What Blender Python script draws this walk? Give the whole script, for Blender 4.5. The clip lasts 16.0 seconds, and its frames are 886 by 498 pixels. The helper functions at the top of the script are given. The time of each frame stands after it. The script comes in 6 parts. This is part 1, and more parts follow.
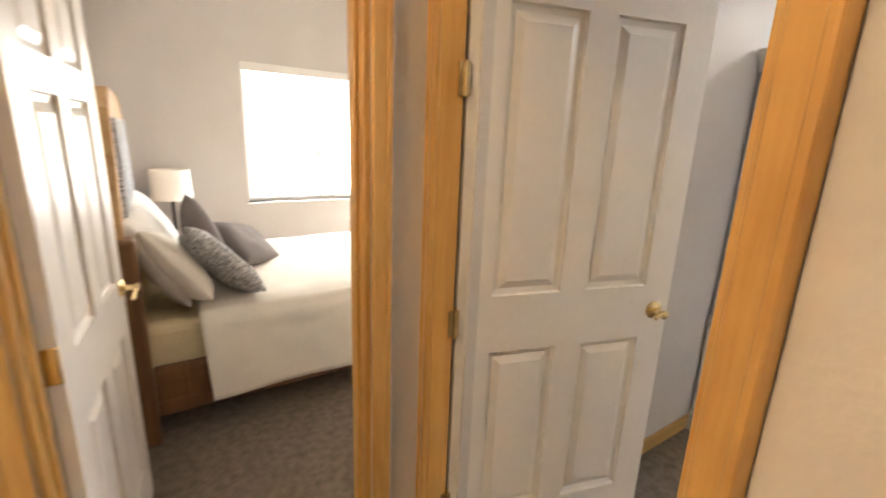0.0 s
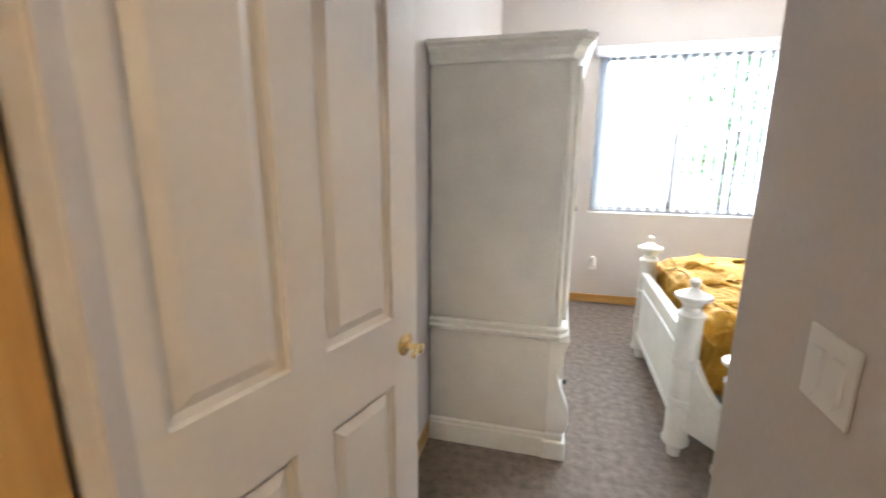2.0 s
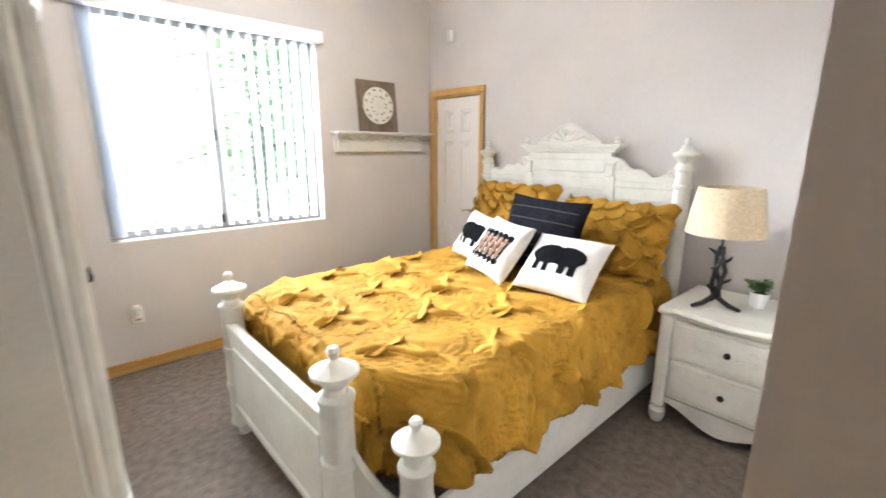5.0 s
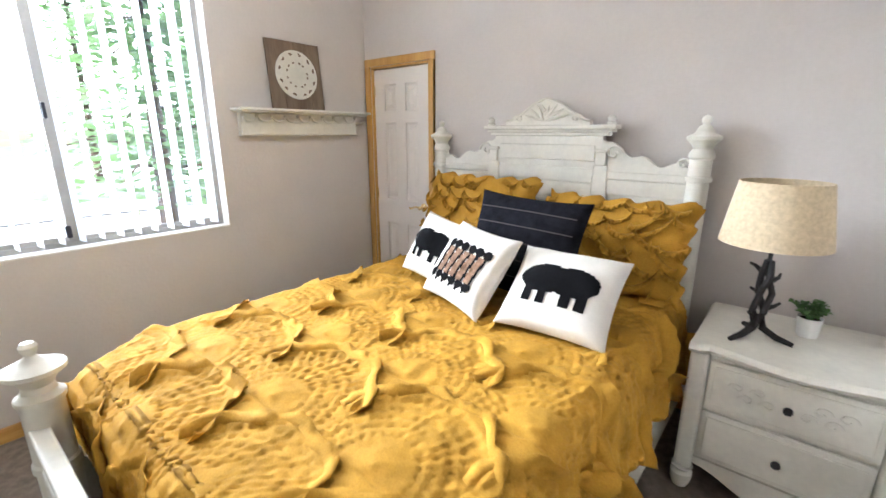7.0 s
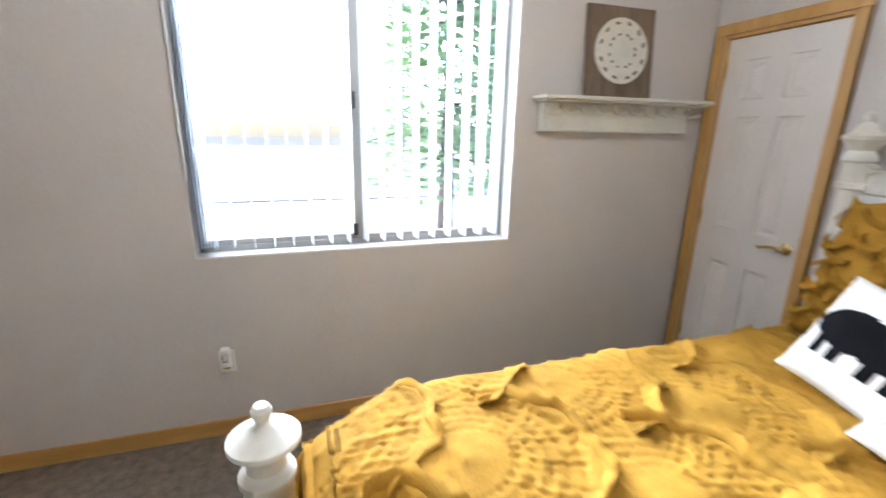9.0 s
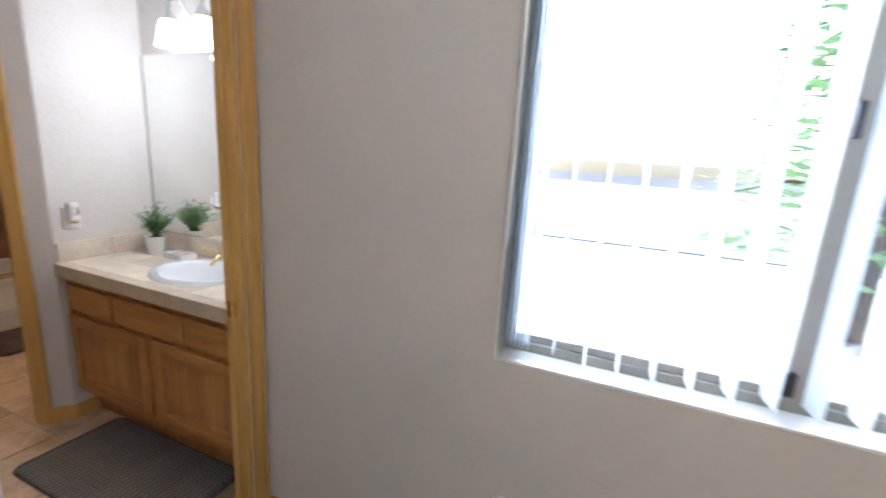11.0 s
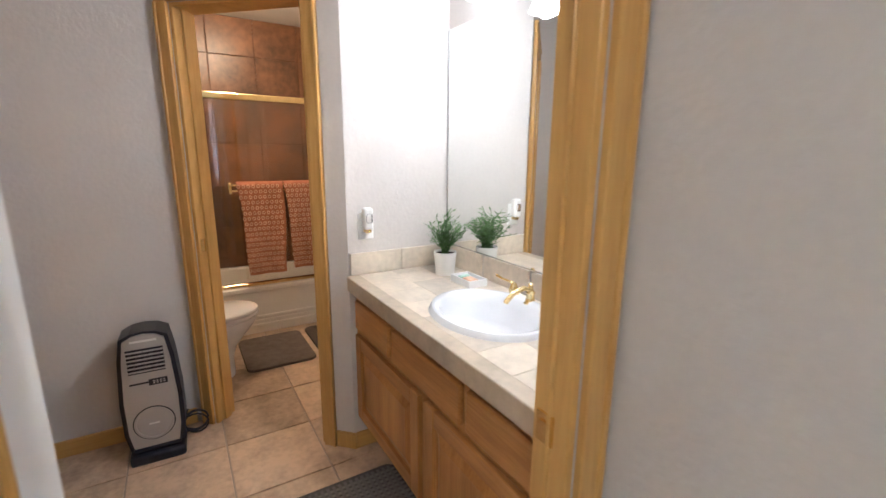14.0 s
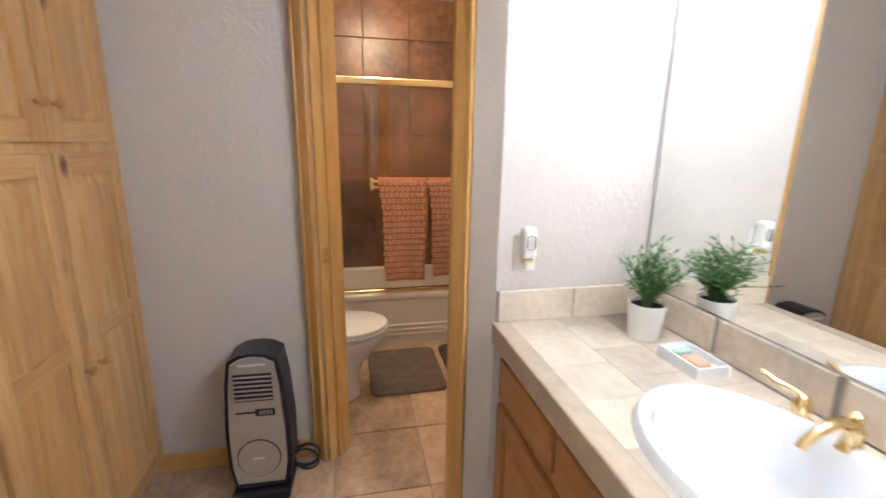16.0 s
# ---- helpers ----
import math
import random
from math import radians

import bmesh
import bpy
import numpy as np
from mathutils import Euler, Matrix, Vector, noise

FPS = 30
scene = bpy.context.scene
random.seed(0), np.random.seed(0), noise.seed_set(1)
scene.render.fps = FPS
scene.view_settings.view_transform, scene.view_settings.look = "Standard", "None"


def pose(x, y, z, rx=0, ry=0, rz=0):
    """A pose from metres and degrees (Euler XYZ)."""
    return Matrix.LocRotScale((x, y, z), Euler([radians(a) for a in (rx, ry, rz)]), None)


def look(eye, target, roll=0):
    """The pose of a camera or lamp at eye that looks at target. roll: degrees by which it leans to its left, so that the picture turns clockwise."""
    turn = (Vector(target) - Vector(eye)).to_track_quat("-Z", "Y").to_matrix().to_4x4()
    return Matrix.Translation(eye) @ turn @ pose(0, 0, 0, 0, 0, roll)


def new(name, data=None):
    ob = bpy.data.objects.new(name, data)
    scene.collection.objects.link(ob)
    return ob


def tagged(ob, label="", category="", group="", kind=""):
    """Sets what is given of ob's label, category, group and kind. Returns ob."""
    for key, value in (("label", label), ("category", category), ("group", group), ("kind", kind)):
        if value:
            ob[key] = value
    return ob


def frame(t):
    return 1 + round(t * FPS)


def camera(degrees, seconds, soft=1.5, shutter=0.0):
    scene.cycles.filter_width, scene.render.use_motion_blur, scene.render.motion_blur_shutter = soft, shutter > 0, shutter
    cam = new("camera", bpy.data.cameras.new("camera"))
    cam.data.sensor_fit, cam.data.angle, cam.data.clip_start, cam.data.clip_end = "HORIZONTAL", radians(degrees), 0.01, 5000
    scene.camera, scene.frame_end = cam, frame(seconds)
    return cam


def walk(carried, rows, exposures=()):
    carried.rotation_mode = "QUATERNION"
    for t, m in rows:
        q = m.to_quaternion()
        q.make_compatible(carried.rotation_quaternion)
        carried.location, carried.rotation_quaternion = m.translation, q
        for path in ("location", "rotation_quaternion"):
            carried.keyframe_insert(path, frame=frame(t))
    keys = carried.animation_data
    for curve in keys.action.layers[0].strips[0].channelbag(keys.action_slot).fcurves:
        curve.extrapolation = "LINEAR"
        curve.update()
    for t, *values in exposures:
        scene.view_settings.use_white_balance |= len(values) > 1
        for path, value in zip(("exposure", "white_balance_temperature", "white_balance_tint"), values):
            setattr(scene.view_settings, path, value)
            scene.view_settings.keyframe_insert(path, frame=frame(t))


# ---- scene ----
cam = camera(91.0, 16.0, shutter=0.5)
PATH = [
    (0, (-0.036, 0.012, 1.535), (-1.65, 1.088, 1.048), 2.2),
    (0.5, (-0.171, 0.09, 1.509), (-1.575, 1.446, 1.073), 1.2),
    (1, (-0.309, 0.181, 1.499), (-1.446, 1.772, 1.081), 0.8),
    (1.5, (-0.407, 0.265, 1.494), (-1.253, 2.029, 1.08), 0.5),
    (2, (-0.461, 0.389, 1.499), (-0.947, 2.281, 1.07), 0.3),
    (2.5, (-0.52, 0.522, 1.513), (-0.529, 2.474, 1.078), 0.2),
    (3, (-0.572, 0.704, 1.514), (-0.192, 2.617, 1.072), 0.1),
    (3.5, (-0.58, 0.908, 1.541), (0.066, 2.748, 1.093), 0.2),
    (4, (-0.565, 1.08, 1.564), (0.32, 2.815, 1.109), 0.4),
    (4.5, (-0.501, 1.262, 1.564), (0.609, 2.862, 1.107), 0.2),
    (5, (-0.407, 1.397, 1.556), (0.906, 2.836, 1.1), 0.1),
    (5.2, (-0.362, 1.444, 1.552), (1.025, 2.811, 1.096), 0.0),
    (7.3, (0.155, 2.116, 1.526), (1.649, 3.341, 1.009), 0.1),
    (7.5, (0.187, 2.178, 1.516), (1.618, 3.47, 0.985), 0.3),
    (8, (0.29, 2.361, 1.5), (1.473, 3.872, 0.938), 0.5),
    (8.5, (0.344, 2.559, 1.528), (1.232, 4.262, 0.97), 0.9),
    (9, (0.343, 2.824, 1.517), (0.939, 4.657, 0.984), 1.1),
    (9.5, (0.319, 3.08, 1.482), (0.658, 4.989, 0.991), 1.4),
    (10, (0.282, 3.345, 1.52), (0.319, 5.28, 1.016), 1.9),
    (10.2, (0.262, 3.45, 1.516), (0.154, 5.389, 1.036), 2.3),
    (12.3, (-0.097, 4.078, 1.524), (-1.565, 5.367, 1.095), 1.4),
    (12.5, (-0.164, 4.111, 1.51), (-1.669, 5.353, 1.068), 0.6),
    (13, (-0.308, 4.184, 1.471), (-1.887, 5.332, 1.037), 0.3),
    (13.5, (-0.455, 4.264, 1.435), (-2.083, 5.347, 1.015), 0.3),
    (14, (-0.605, 4.331, 1.405), (-2.274, 5.347, 0.979), 0.5),
    (14.5, (-0.773, 4.414, 1.424), (-2.495, 5.321, 0.963), 0.4),
    (15, (-0.912, 4.451, 1.396), (-2.679, 5.267, 0.933), 0.4),
    (15.5, (-1.074, 4.499, 1.398), (-2.91, 5.145, 0.936), 0.6),
    (16, (-1.211, 4.515, 1.402), (-3.113, 4.927, 0.941), 0.9),
]
walk(cam, [(t, look(eye, target, roll)) for t, eye, target, roll in PATH], exposures=[(0.0, 1.7, 6000, 10), (0.5, 1.65, 5650, 10), (2.5, 1.55, 5600, 10), (4.5, 1.4, 5850, 10), (7.5, 0.88, 5750, 10), (8.5, 0.75, 5700, 10), (9.5, 0.7, 5500, 10), (12.5, 0.38, 5450, 10), (13.5, 0.7, 5600, 10), (15.0, 1.15, 5500, 10), (16.0, 1.1, 5600, 10)])
# ---- daylight ----
world = bpy.data.worlds.new("world")
scene.world = world
world.use_nodes = True
wn = world.node_tree.nodes
sky = wn.new("ShaderNodeTexSky")
sky.sky_type = "NISHITA"
sky.sun_disc = False
sky.sun_elevation = radians(52)
sky.sun_rotation = radians(-40)
world.node_tree.links.new(sky.outputs[0], wn["Background"].inputs[0])
wn["Background"].inputs[1].default_value = 0.15


def lamp(name, kind, m, energy, color=(1, 1, 1), **kw):
    d = bpy.data.lights.new(name, kind)
    d.energy, d.color = energy, color
    if kind == "SUN":
        d.angle = radians(0.6)
    if kind == "AREA":
        d.shape, d.size, d.size_y = "RECTANGLE", kw["sx"], kw["sy"]
    if kind == "POINT":
        d.shadow_soft_size = kw["soft"]
    ob = new(name, d)
    ob.matrix_world = m
    return ob


lamp("sun", "SUN", look((0, 0, 20), (5.0, 6.0, 10)), 4.5, (1, 0.95, 0.88))
# added lamp panels for the sky's light: far beyond the yard, and in the west window's opening
lamp("window_skylight", "AREA", look((3.0, 46.0, 15.5), (0.65, 5.0, 1.7)), 150000, (0.92, 0.97, 1.0), sx=70.0, sy=29.0)
lamp("window_skylight_west", "AREA", look((-4.52, 1.5, 1.55), (-2, 1.2, 1.3)), 35, (1.0, 0.88, 0.70), sx=1.9, sy=1.5)
# lamp bulbs: bedroom fan, hall ceiling, vanity, water closet
lamp("fan_bulb", "POINT", pose(0.68, 3.55, 2.56), 24, (1.0, 0.95, 0.88), soft=0.09)
lamp("hall_bulb", "POINT", pose(-0.45, -0.95, 2.72), 14, (1.0, 0.71, 0.38), soft=0.09)
for vx in (-1.95, -1.72, -1.49):
    lamp("vanity_bulb", "POINT", pose(vx, 5.30, 1.96), 3.3, (1.0, 0.98, 0.96), soft=0.045)
lamp("closet_bulb", "POINT", pose(-3.75, 4.75, 2.36), 23, (1.0, 0.72, 0.44), soft=0.08)


# ---- materials ----
def mat(name, col, rough=0.5, metal=0.0, var=0.08, scale=6.0, grain=60.0, bump=0.0, dist=0.002, stretch=(1, 1, 1), spec=0.5, per_piece=0.0, coat=0.0):
    """A surface with variation at two scales and a fine relief."""
    m = bpy.data.materials.new(name)
    m.use_nodes = True
    nt = m.node_tree
    b = nt.nodes["Principled BSDF"]
    b.inputs["Roughness"].default_value, b.inputs["Metallic"].default_value = rough, metal
    b.inputs["Specular IOR Level"].default_value = spec
    b.inputs["Coat Weight"].default_value = coat
    tc = nt.nodes.new("ShaderNodeTexCoord")
    mp = nt.nodes.new("ShaderNodeMapping")
    mp.inputs["Scale"].default_value = stretch
    nt.links.new(tc.outputs["Object"], mp.inputs[0])
    n1 = nt.nodes.new("ShaderNodeTexNoise")
    n1.inputs["Scale"].default_value, n1.inputs["Detail"].default_value = scale, 6
    n2 = nt.nodes.new("ShaderNodeTexNoise")
    n2.inputs["Scale"].default_value, n2.inputs["Detail"].default_value = grain, 3
    for n in (n1, n2):
        nt.links.new(mp.outputs[0], n.inputs["Vector"])
    mix = nt.nodes.new("ShaderNodeMix")
    mix.data_type = "FLOAT"
    mix.inputs[0].default_value = 0.35
    nt.links.new(n1.outputs["Fac"], mix.inputs[2])
    nt.links.new(n2.outputs["Fac"], mix.inputs[3])
    fac = mix.outputs[0]
    if per_piece:
        oi = nt.nodes.new("ShaderNodeObjectInfo")
        mm = nt.nodes.new("ShaderNodeMath")
        mm.operation = "MULTIPLY_ADD"
        mm.inputs[1].default_value = per_piece
        nt.links.new(oi.outputs["Random"], mm.inputs[0])
        nt.links.new(fac, mm.inputs[2])
        sb = nt.nodes.new("ShaderNodeMath")
        sb.operation = "SUBTRACT"
        sb.inputs[1].default_value = per_piece / 2
        nt.links.new(mm.outputs[0], sb.inputs[0])
        fac = sb.outputs[0]
    ramp = nt.nodes.new("ShaderNodeValToRGB")
    lo = [max(0, c * (1 - 2.2 * var)) for c in col]
    hi = [min(1, c * (1 + 1.6 * var)) for c in col]
    ramp.color_ramp.elements[0].position, ramp.color_ramp.elements[1].position = 0.3, 0.7
    ramp.color_ramp.elements[0].color, ramp.color_ramp.elements[1].color = (*lo, 1), (*hi, 1)
    nt.links.new(fac, ramp.inputs[0])
    nt.links.new(ramp.outputs[0], b.inputs["Base Color"])
    if bump:
        bp = nt.nodes.new("ShaderNodeBump")
        bp.inputs["Strength"].default_value, bp.inputs["Distance"].default_value = bump, dist
        nt.links.new(n2.outputs["Fac"], bp.inputs["Height"])
        nt.links.new(bp.outputs[0], b.inputs["Normal"])
    return m


def wood(name, light, dark, axis=2, rough=0.35, knots=0.0, bands=9.0, coat=0.15):
    """Sawn timber whose grain runs along an axis, with dark knots where asked."""
    m = bpy.data.materials.new(name)
    m.use_nodes = True
    nt = m.node_tree
    b = nt.nodes["Principled BSDF"]
    b.inputs["Roughness"].default_value, b.inputs["Coat Weight"].default_value = rough, coat
    tc = nt.nodes.new("ShaderNodeTexCoord")
    oi = nt.nodes.new("ShaderNodeObjectInfo")
    sh = nt.nodes.new("ShaderNodeVectorMath")
    sh.operation = "MULTIPLY_ADD"
    sh.inputs[1].default_value = (7, 7, 7)
    nt.links.new(oi.outputs["Random"], sh.inputs[0])
    nt.links.new(tc.outputs["Object"], sh.inputs[2])
    mp = nt.nodes.new("ShaderNodeMapping")
    s = [1.0, 1.0, 1.0]
    s[axis] = 0.07
    mp.inputs["Scale"].default_value = s
    nt.links.new(sh.outputs[0], mp.inputs[0])
    n = nt.nodes.new("ShaderNodeTexNoise")
    n.inputs["Scale"].default_value, n.inputs["Detail"].default_value, n.inputs["Distortion"].default_value = bands, 5, 1.6
    nt.links.new(mp.outputs[0], n.inputs["Vector"])
    f = nt.nodes.new("ShaderNodeTexNoise")
    f.inputs["Scale"].default_value, f.inputs["Detail"].default_value = bands * 14, 3
    nt.links.new(mp.outputs[0], f.inputs["Vector"])
    mix = nt.nodes.new("ShaderNodeMix")
    mix.data_type = "FLOAT"
    mix.inputs[0].default_value = 0.3
    nt.links.new(n.outputs["Fac"], mix.inputs[2])
    nt.links.new(f.outputs["Fac"], mix.inputs[3])
    ramp = nt.nodes.new("ShaderNodeValToRGB")
    ramp.color_ramp.elements[0].position, ramp.color_ramp.elements[1].position = 0.32, 0.66
    ramp.color_ramp.elements[0].color, ramp.color_ramp.elements[1].color = (*dark, 1), (*light, 1)
    nt.links.new(mix.outputs[0], ramp.inputs[0])
    out = ramp.outputs[0]
    if knots:
        mk = nt.nodes.new("ShaderNodeMapping")
        s2 = [1.0, 1.0, 1.0]
        s2[axis] = 0.6
        mk.inputs["Scale"].default_value = s2
        nt.links.new(sh.outputs[0], mk.inputs[0])
        v = nt.nodes.new("ShaderNodeTexVoronoi")
        v.inputs["Scale"].default_value = knots
        nt.links.new(mk.outputs[0], v.inputs["Vector"])
        kr = nt.nodes.new("ShaderNodeValToRGB")
        kr.color_ramp.elements[0].position, kr.color_ramp.elements[1].position = 0.035, 0.115
        kr.color_ramp.elements[0].color, kr.color_ramp.elements[1].color = (0, 0, 0, 1), (1, 1, 1, 1)
        nt.links.new(v.outputs["Distance"], kr.inputs[0])
        mx = nt.nodes.new("ShaderNodeMix")
        mx.data_type = "RGBA"
        mx.inputs[6].default_value = (dark[0] * 0.3, dark[1] * 0.25, dark[2] * 0.25, 1)
        nt.links.new(kr.outputs[0], mx.inputs[0])
        nt.links.new(out, mx.inputs[7])
        out = mx.outputs[2]
    nt.links.new(out, b.inputs["Base Color"])
    bp = nt.nodes.new("ShaderNodeBump")
    bp.inputs["Strength"].default_value, bp.inputs["Distance"].default_value = 0.12, 0.001
    nt.links.new(f.outputs["Fac"], bp.inputs["Height"])
    nt.links.new(bp.outputs[0], b.inputs["Normal"])
    return m


def glow(name, col, strength):
    m = bpy.data.materials.new(name)
    m.use_nodes = True
    b = m.node_tree.nodes["Principled BSDF"]
    b.inputs["Base Color"].default_value = (*col, 1)
    b.inputs["Emission Color"].default_value = (*col, 1)
    b.inputs["Emission Strength"].default_value = strength
    return m


def glass(name, tint=(1, 1, 1), rough=0.0):
    m = bpy.data.materials.new(name)
    m.use_nodes = True
    b = m.node_tree.nodes["Principled BSDF"]
    b.inputs["Base Color"].default_value = (*tint, 1)
    b.inputs["Roughness"].default_value = rough
    b.inputs["Transmission Weight"].default_value = 1.0
    b.inputs["IOR"].default_value = 1.45
    return m


PAINT = mat("wall_paint", (0.615, 0.568, 0.528), 0.75, var=0.025, scale=2.5, grain=55, bump=0.35, dist=0.004)
CEIL = mat("ceiling_paint", (0.78, 0.76, 0.72), 0.85, var=0.03, scale=3, grain=70, bump=0.4, dist=0.004)
CARPET = mat("carpet", (0.275, 0.225, 0.18), 0.95, var=0.18, scale=22, grain=190, bump=1.0, dist=0.012, spec=0.1)
WHITE = mat("white_paint", (0.80, 0.77, 0.72), 0.32, var=0.02, scale=4, grain=30, bump=0.05)
DOORW = mat("door_paint", (0.79, 0.745, 0.69), 0.30, var=0.02, scale=3, grain=40, bump=0.05)
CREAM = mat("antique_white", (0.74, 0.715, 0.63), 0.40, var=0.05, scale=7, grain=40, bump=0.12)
# the same cream made darker: the shade on the armoire's sides, held in colour
CREAMSHADED = mat("antique_white_shaded", (0.66, 0.63, 0.54), 0.5, var=0.05, scale=5, grain=90, bump=0.15)
PINE = wood("honey_pine", (0.66, 0.40, 0.125), (0.50, 0.265, 0.066), 2)
PINEH = wood("honey_pine_across", (0.66, 0.40, 0.125), (0.50, 0.265, 0.066), 1)
PINEX = wood("honey_pine_along", (0.66, 0.40, 0.125), (0.50, 0.265, 0.066), 0)
KNOTTY = wood("knotty_pine", (0.68, 0.45, 0.20), (0.44, 0.23, 0.07), 2, rough=0.4, knots=4.4)
KNOTTYX = wood("knotty_pine_across", (0.66, 0.43, 0.19), (0.43, 0.22, 0.065), 0, rough=0.4, knots=4.4)
ALDER = wood("vanity_alder", (0.52, 0.265, 0.08), (0.29, 0.115, 0.028), 2, rough=0.4, knots=4)
ALDERX = wood("vanity_alder_across", (0.50, 0.245, 0.07), (0.27, 0.105, 0.025), 0, rough=0.4, knots=4)
OAKDARK = wood("rustic_dark_wood", (0.26, 0.13, 0.05), (0.12, 0.055, 0.02), 2, rough=0.55, coat=0)
BARN = wood("barn_board", (0.25, 0.18, 0.12), (0.13, 0.09, 0.06), 2, rough=0.8, coat=0)
BRASS = mat("brass", (0.86, 0.68, 0.35), 0.17, 1.0, var=0.06, scale=20, grain=90)
CHROME = mat("nickel", (0.62, 0.62, 0.62), 0.25, 1.0, var=0.03)
ALU = mat("window_aluminium", (0.32, 0.30, 0.27), 0.5, 0.4, var=0.05)
IRON = mat("black_iron", (0.018, 0.015, 0.014), 0.55, 0.3, var=0.3, scale=30, grain=120, bump=0.5)
PORC = mat("porcelain", (0.76, 0.77, 0.79), 0.08, var=0.01, coat=0.5)
TUB = mat("tub_enamel", (0.78, 0.75, 0.70), 0.2, var=0.02, coat=0.3)
MUSTARD = mat("mustard_cotton", (0.44, 0.236, 0.027), 0.85, var=0.12, scale=11, grain=160, bump=0.5, dist=0.003, spec=0.15)
NAVY = mat("navy_woven", (0.013, 0.013, 0.017), 0.95, var=0.25, scale=20, grain=300, bump=0.8, spec=0.05)
LINEN = mat("cream_linen", (0.72, 0.68, 0.62), 0.9, var=0.05, scale=14, grain=260, bump=0.6, spec=0.1)
BLACKC = mat("black_felt", (0.008, 0.008, 0.009), 0.95, var=0.2, grain=260, bump=0.4, spec=0.05)
TANC = mat("tan_weave", (0.27, 0.165, 0.11), 0.9, var=0.25, scale=60, grain=260, bump=0.5, spec=0.05)
BURLAP = mat("burlap_shade", (0.62, 0.50, 0.33), 0.9, var=0.10, scale=60, grain=320, bump=0.6, spec=0.1)
STRAW = mat("grey_sham", (0.20, 0.175, 0.165), 0.85, var=0.1, grain=200, bump=0.3)
QUILT = mat("white_quilt", (0.84, 0.79, 0.71), 0.9, var=0.04, grain=160, bump=0.5, spec=0.1)
SHEET = mat("cream_sheet", (0.74, 0.64, 0.42), 0.9, var=0.08, grain=120, bump=0.4)
FUR = mat("grey_white_knit", (0.52, 0.49, 0.45), 0.95, var=0.8, scale=34, grain=130, bump=1.0, dist=0.01, stretch=(1, 1, 3.2))
PLASTIC = mat("white_plastic", (0.84, 0.83, 0.80), 0.3, var=0.01)
BLACKP = mat("black_plastic", (0.014, 0.015, 0.024), 0.35, var=0.1)
SILVERP = mat("silver_plastic", (0.50, 0.48, 0.46), 0.36, 0.55, var=0.04, grain=200)
STONE = mat("travertine_tile", (0.47, 0.335, 0.225), 0.42, var=0.20, scale=7, grain=34, bump=0.15, per_piece=0.25)
FANW = mat("fan_white", (0.80, 0.79, 0.76), 0.4, var=0.02)
GROUTD = mat("brown_grout", (0.145, 0.068, 0.033), 0.9, var=0.1)
GROUTC = mat("counter_grout", (0.54, 0.46, 0.37), 0.8, var=0.06)
GROUT = mat("grout", (0.36, 0.30, 0.24), 0.9, var=0.08)
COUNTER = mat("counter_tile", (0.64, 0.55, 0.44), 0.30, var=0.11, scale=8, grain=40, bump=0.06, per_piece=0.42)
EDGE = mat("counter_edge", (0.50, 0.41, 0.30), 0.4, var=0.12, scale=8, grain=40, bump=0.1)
SLATE = mat("brown_shower_tile", (0.18, 0.08, 0.035), 0.35, var=0.30, scale=4, grain=22, bump=0.15, per_piece=0.15)
MAT = mat("grey_bath_mat", (0.155, 0.125, 0.105), 0.95, var=0.15, scale=20, grain=220, bump=0.9, dist=0.006, spec=0.05)
MATD = mat("dark_bath_mat", (0.10, 0.08, 0.07), 0.95, var=0.15, scale=20, grain=220, bump=0.9, dist=0.006, spec=0.05)
WEAVE = mat("woven_floor_mat", (0.10, 0.095, 0.09), 0.9, var=0.2, scale=30, grain=260, bump=0.6, spec=0.1)
TERRA = mat("terracotta_towel", (0.38, 0.155, 0.09), 0.95, var=0.12, scale=20, grain=260, bump=0.6, spec=0.05)
TERRAL = mat("towel_motif", (0.66, 0.44, 0.31), 0.95, var=0.12, scale=20, grain=260, bump=0.6, spec=0.05)
LEAF = mat("green_leaf", (0.10, 0.20, 0.055), 0.6, var=0.35, scale=40, grain=90)
BARK = mat("tree_bark", (0.12, 0.08, 0.055), 0.9, var=0.3, scale=8, grain=40, bump=0.8, dist=0.02)
SOIL = mat("potting_soil", (0.03, 0.02, 0.015), 1.0, var=0.3)
DRIVE = mat("gravel_drive", (0.36, 0.345, 0.33), 0.95, var=0.2, scale=2, grain=60, bump=0.8)
BANDGREY = mat("dark_grey_band", (0.07, 0.07, 0.075), 0.9, var=0.2, scale=3, grain=80, bump=0.5)
PANE = glass("window_glass")
CLEAR = glass("clear_plastic", (0.97, 0.97, 0.98), 0.12)
SHOWER = glass("shower_glass", (0.97, 0.93, 0.88))
MIRROR = mat("mirror_silver", (0.92, 0.94, 0.93), 0.0, 1.0, var=0.0)
VANE = mat("vinyl_vane", (0.86, 0.87, 0.88), 0.45, var=0.02)


def thin_vinyl(name, col):
    """A thin sheet that lets part of the daylight through."""
    m = bpy.data.materials.new(name)
    m.use_nodes = True
    nt = m.node_tree
    b = nt.nodes["Principled BSDF"]
    b.inputs["Base Color"].default_value, b.inputs["Roughness"].default_value = (*col, 1), 0.5
    tr = nt.nodes.new("ShaderNodeBsdfTranslucent")
    tr.inputs["Color"].default_value = (*col, 1)
    mx = nt.nodes.new("ShaderNodeMixShader")
    mx.inputs[0].default_value = 0.5
    nt.links.new(b.outputs[0], mx.inputs[1])
    nt.links.new(tr.outputs[0], mx.inputs[2])
    nt.links.new(mx.outputs[0], nt.nodes["Material Output"].inputs[0])
    return m


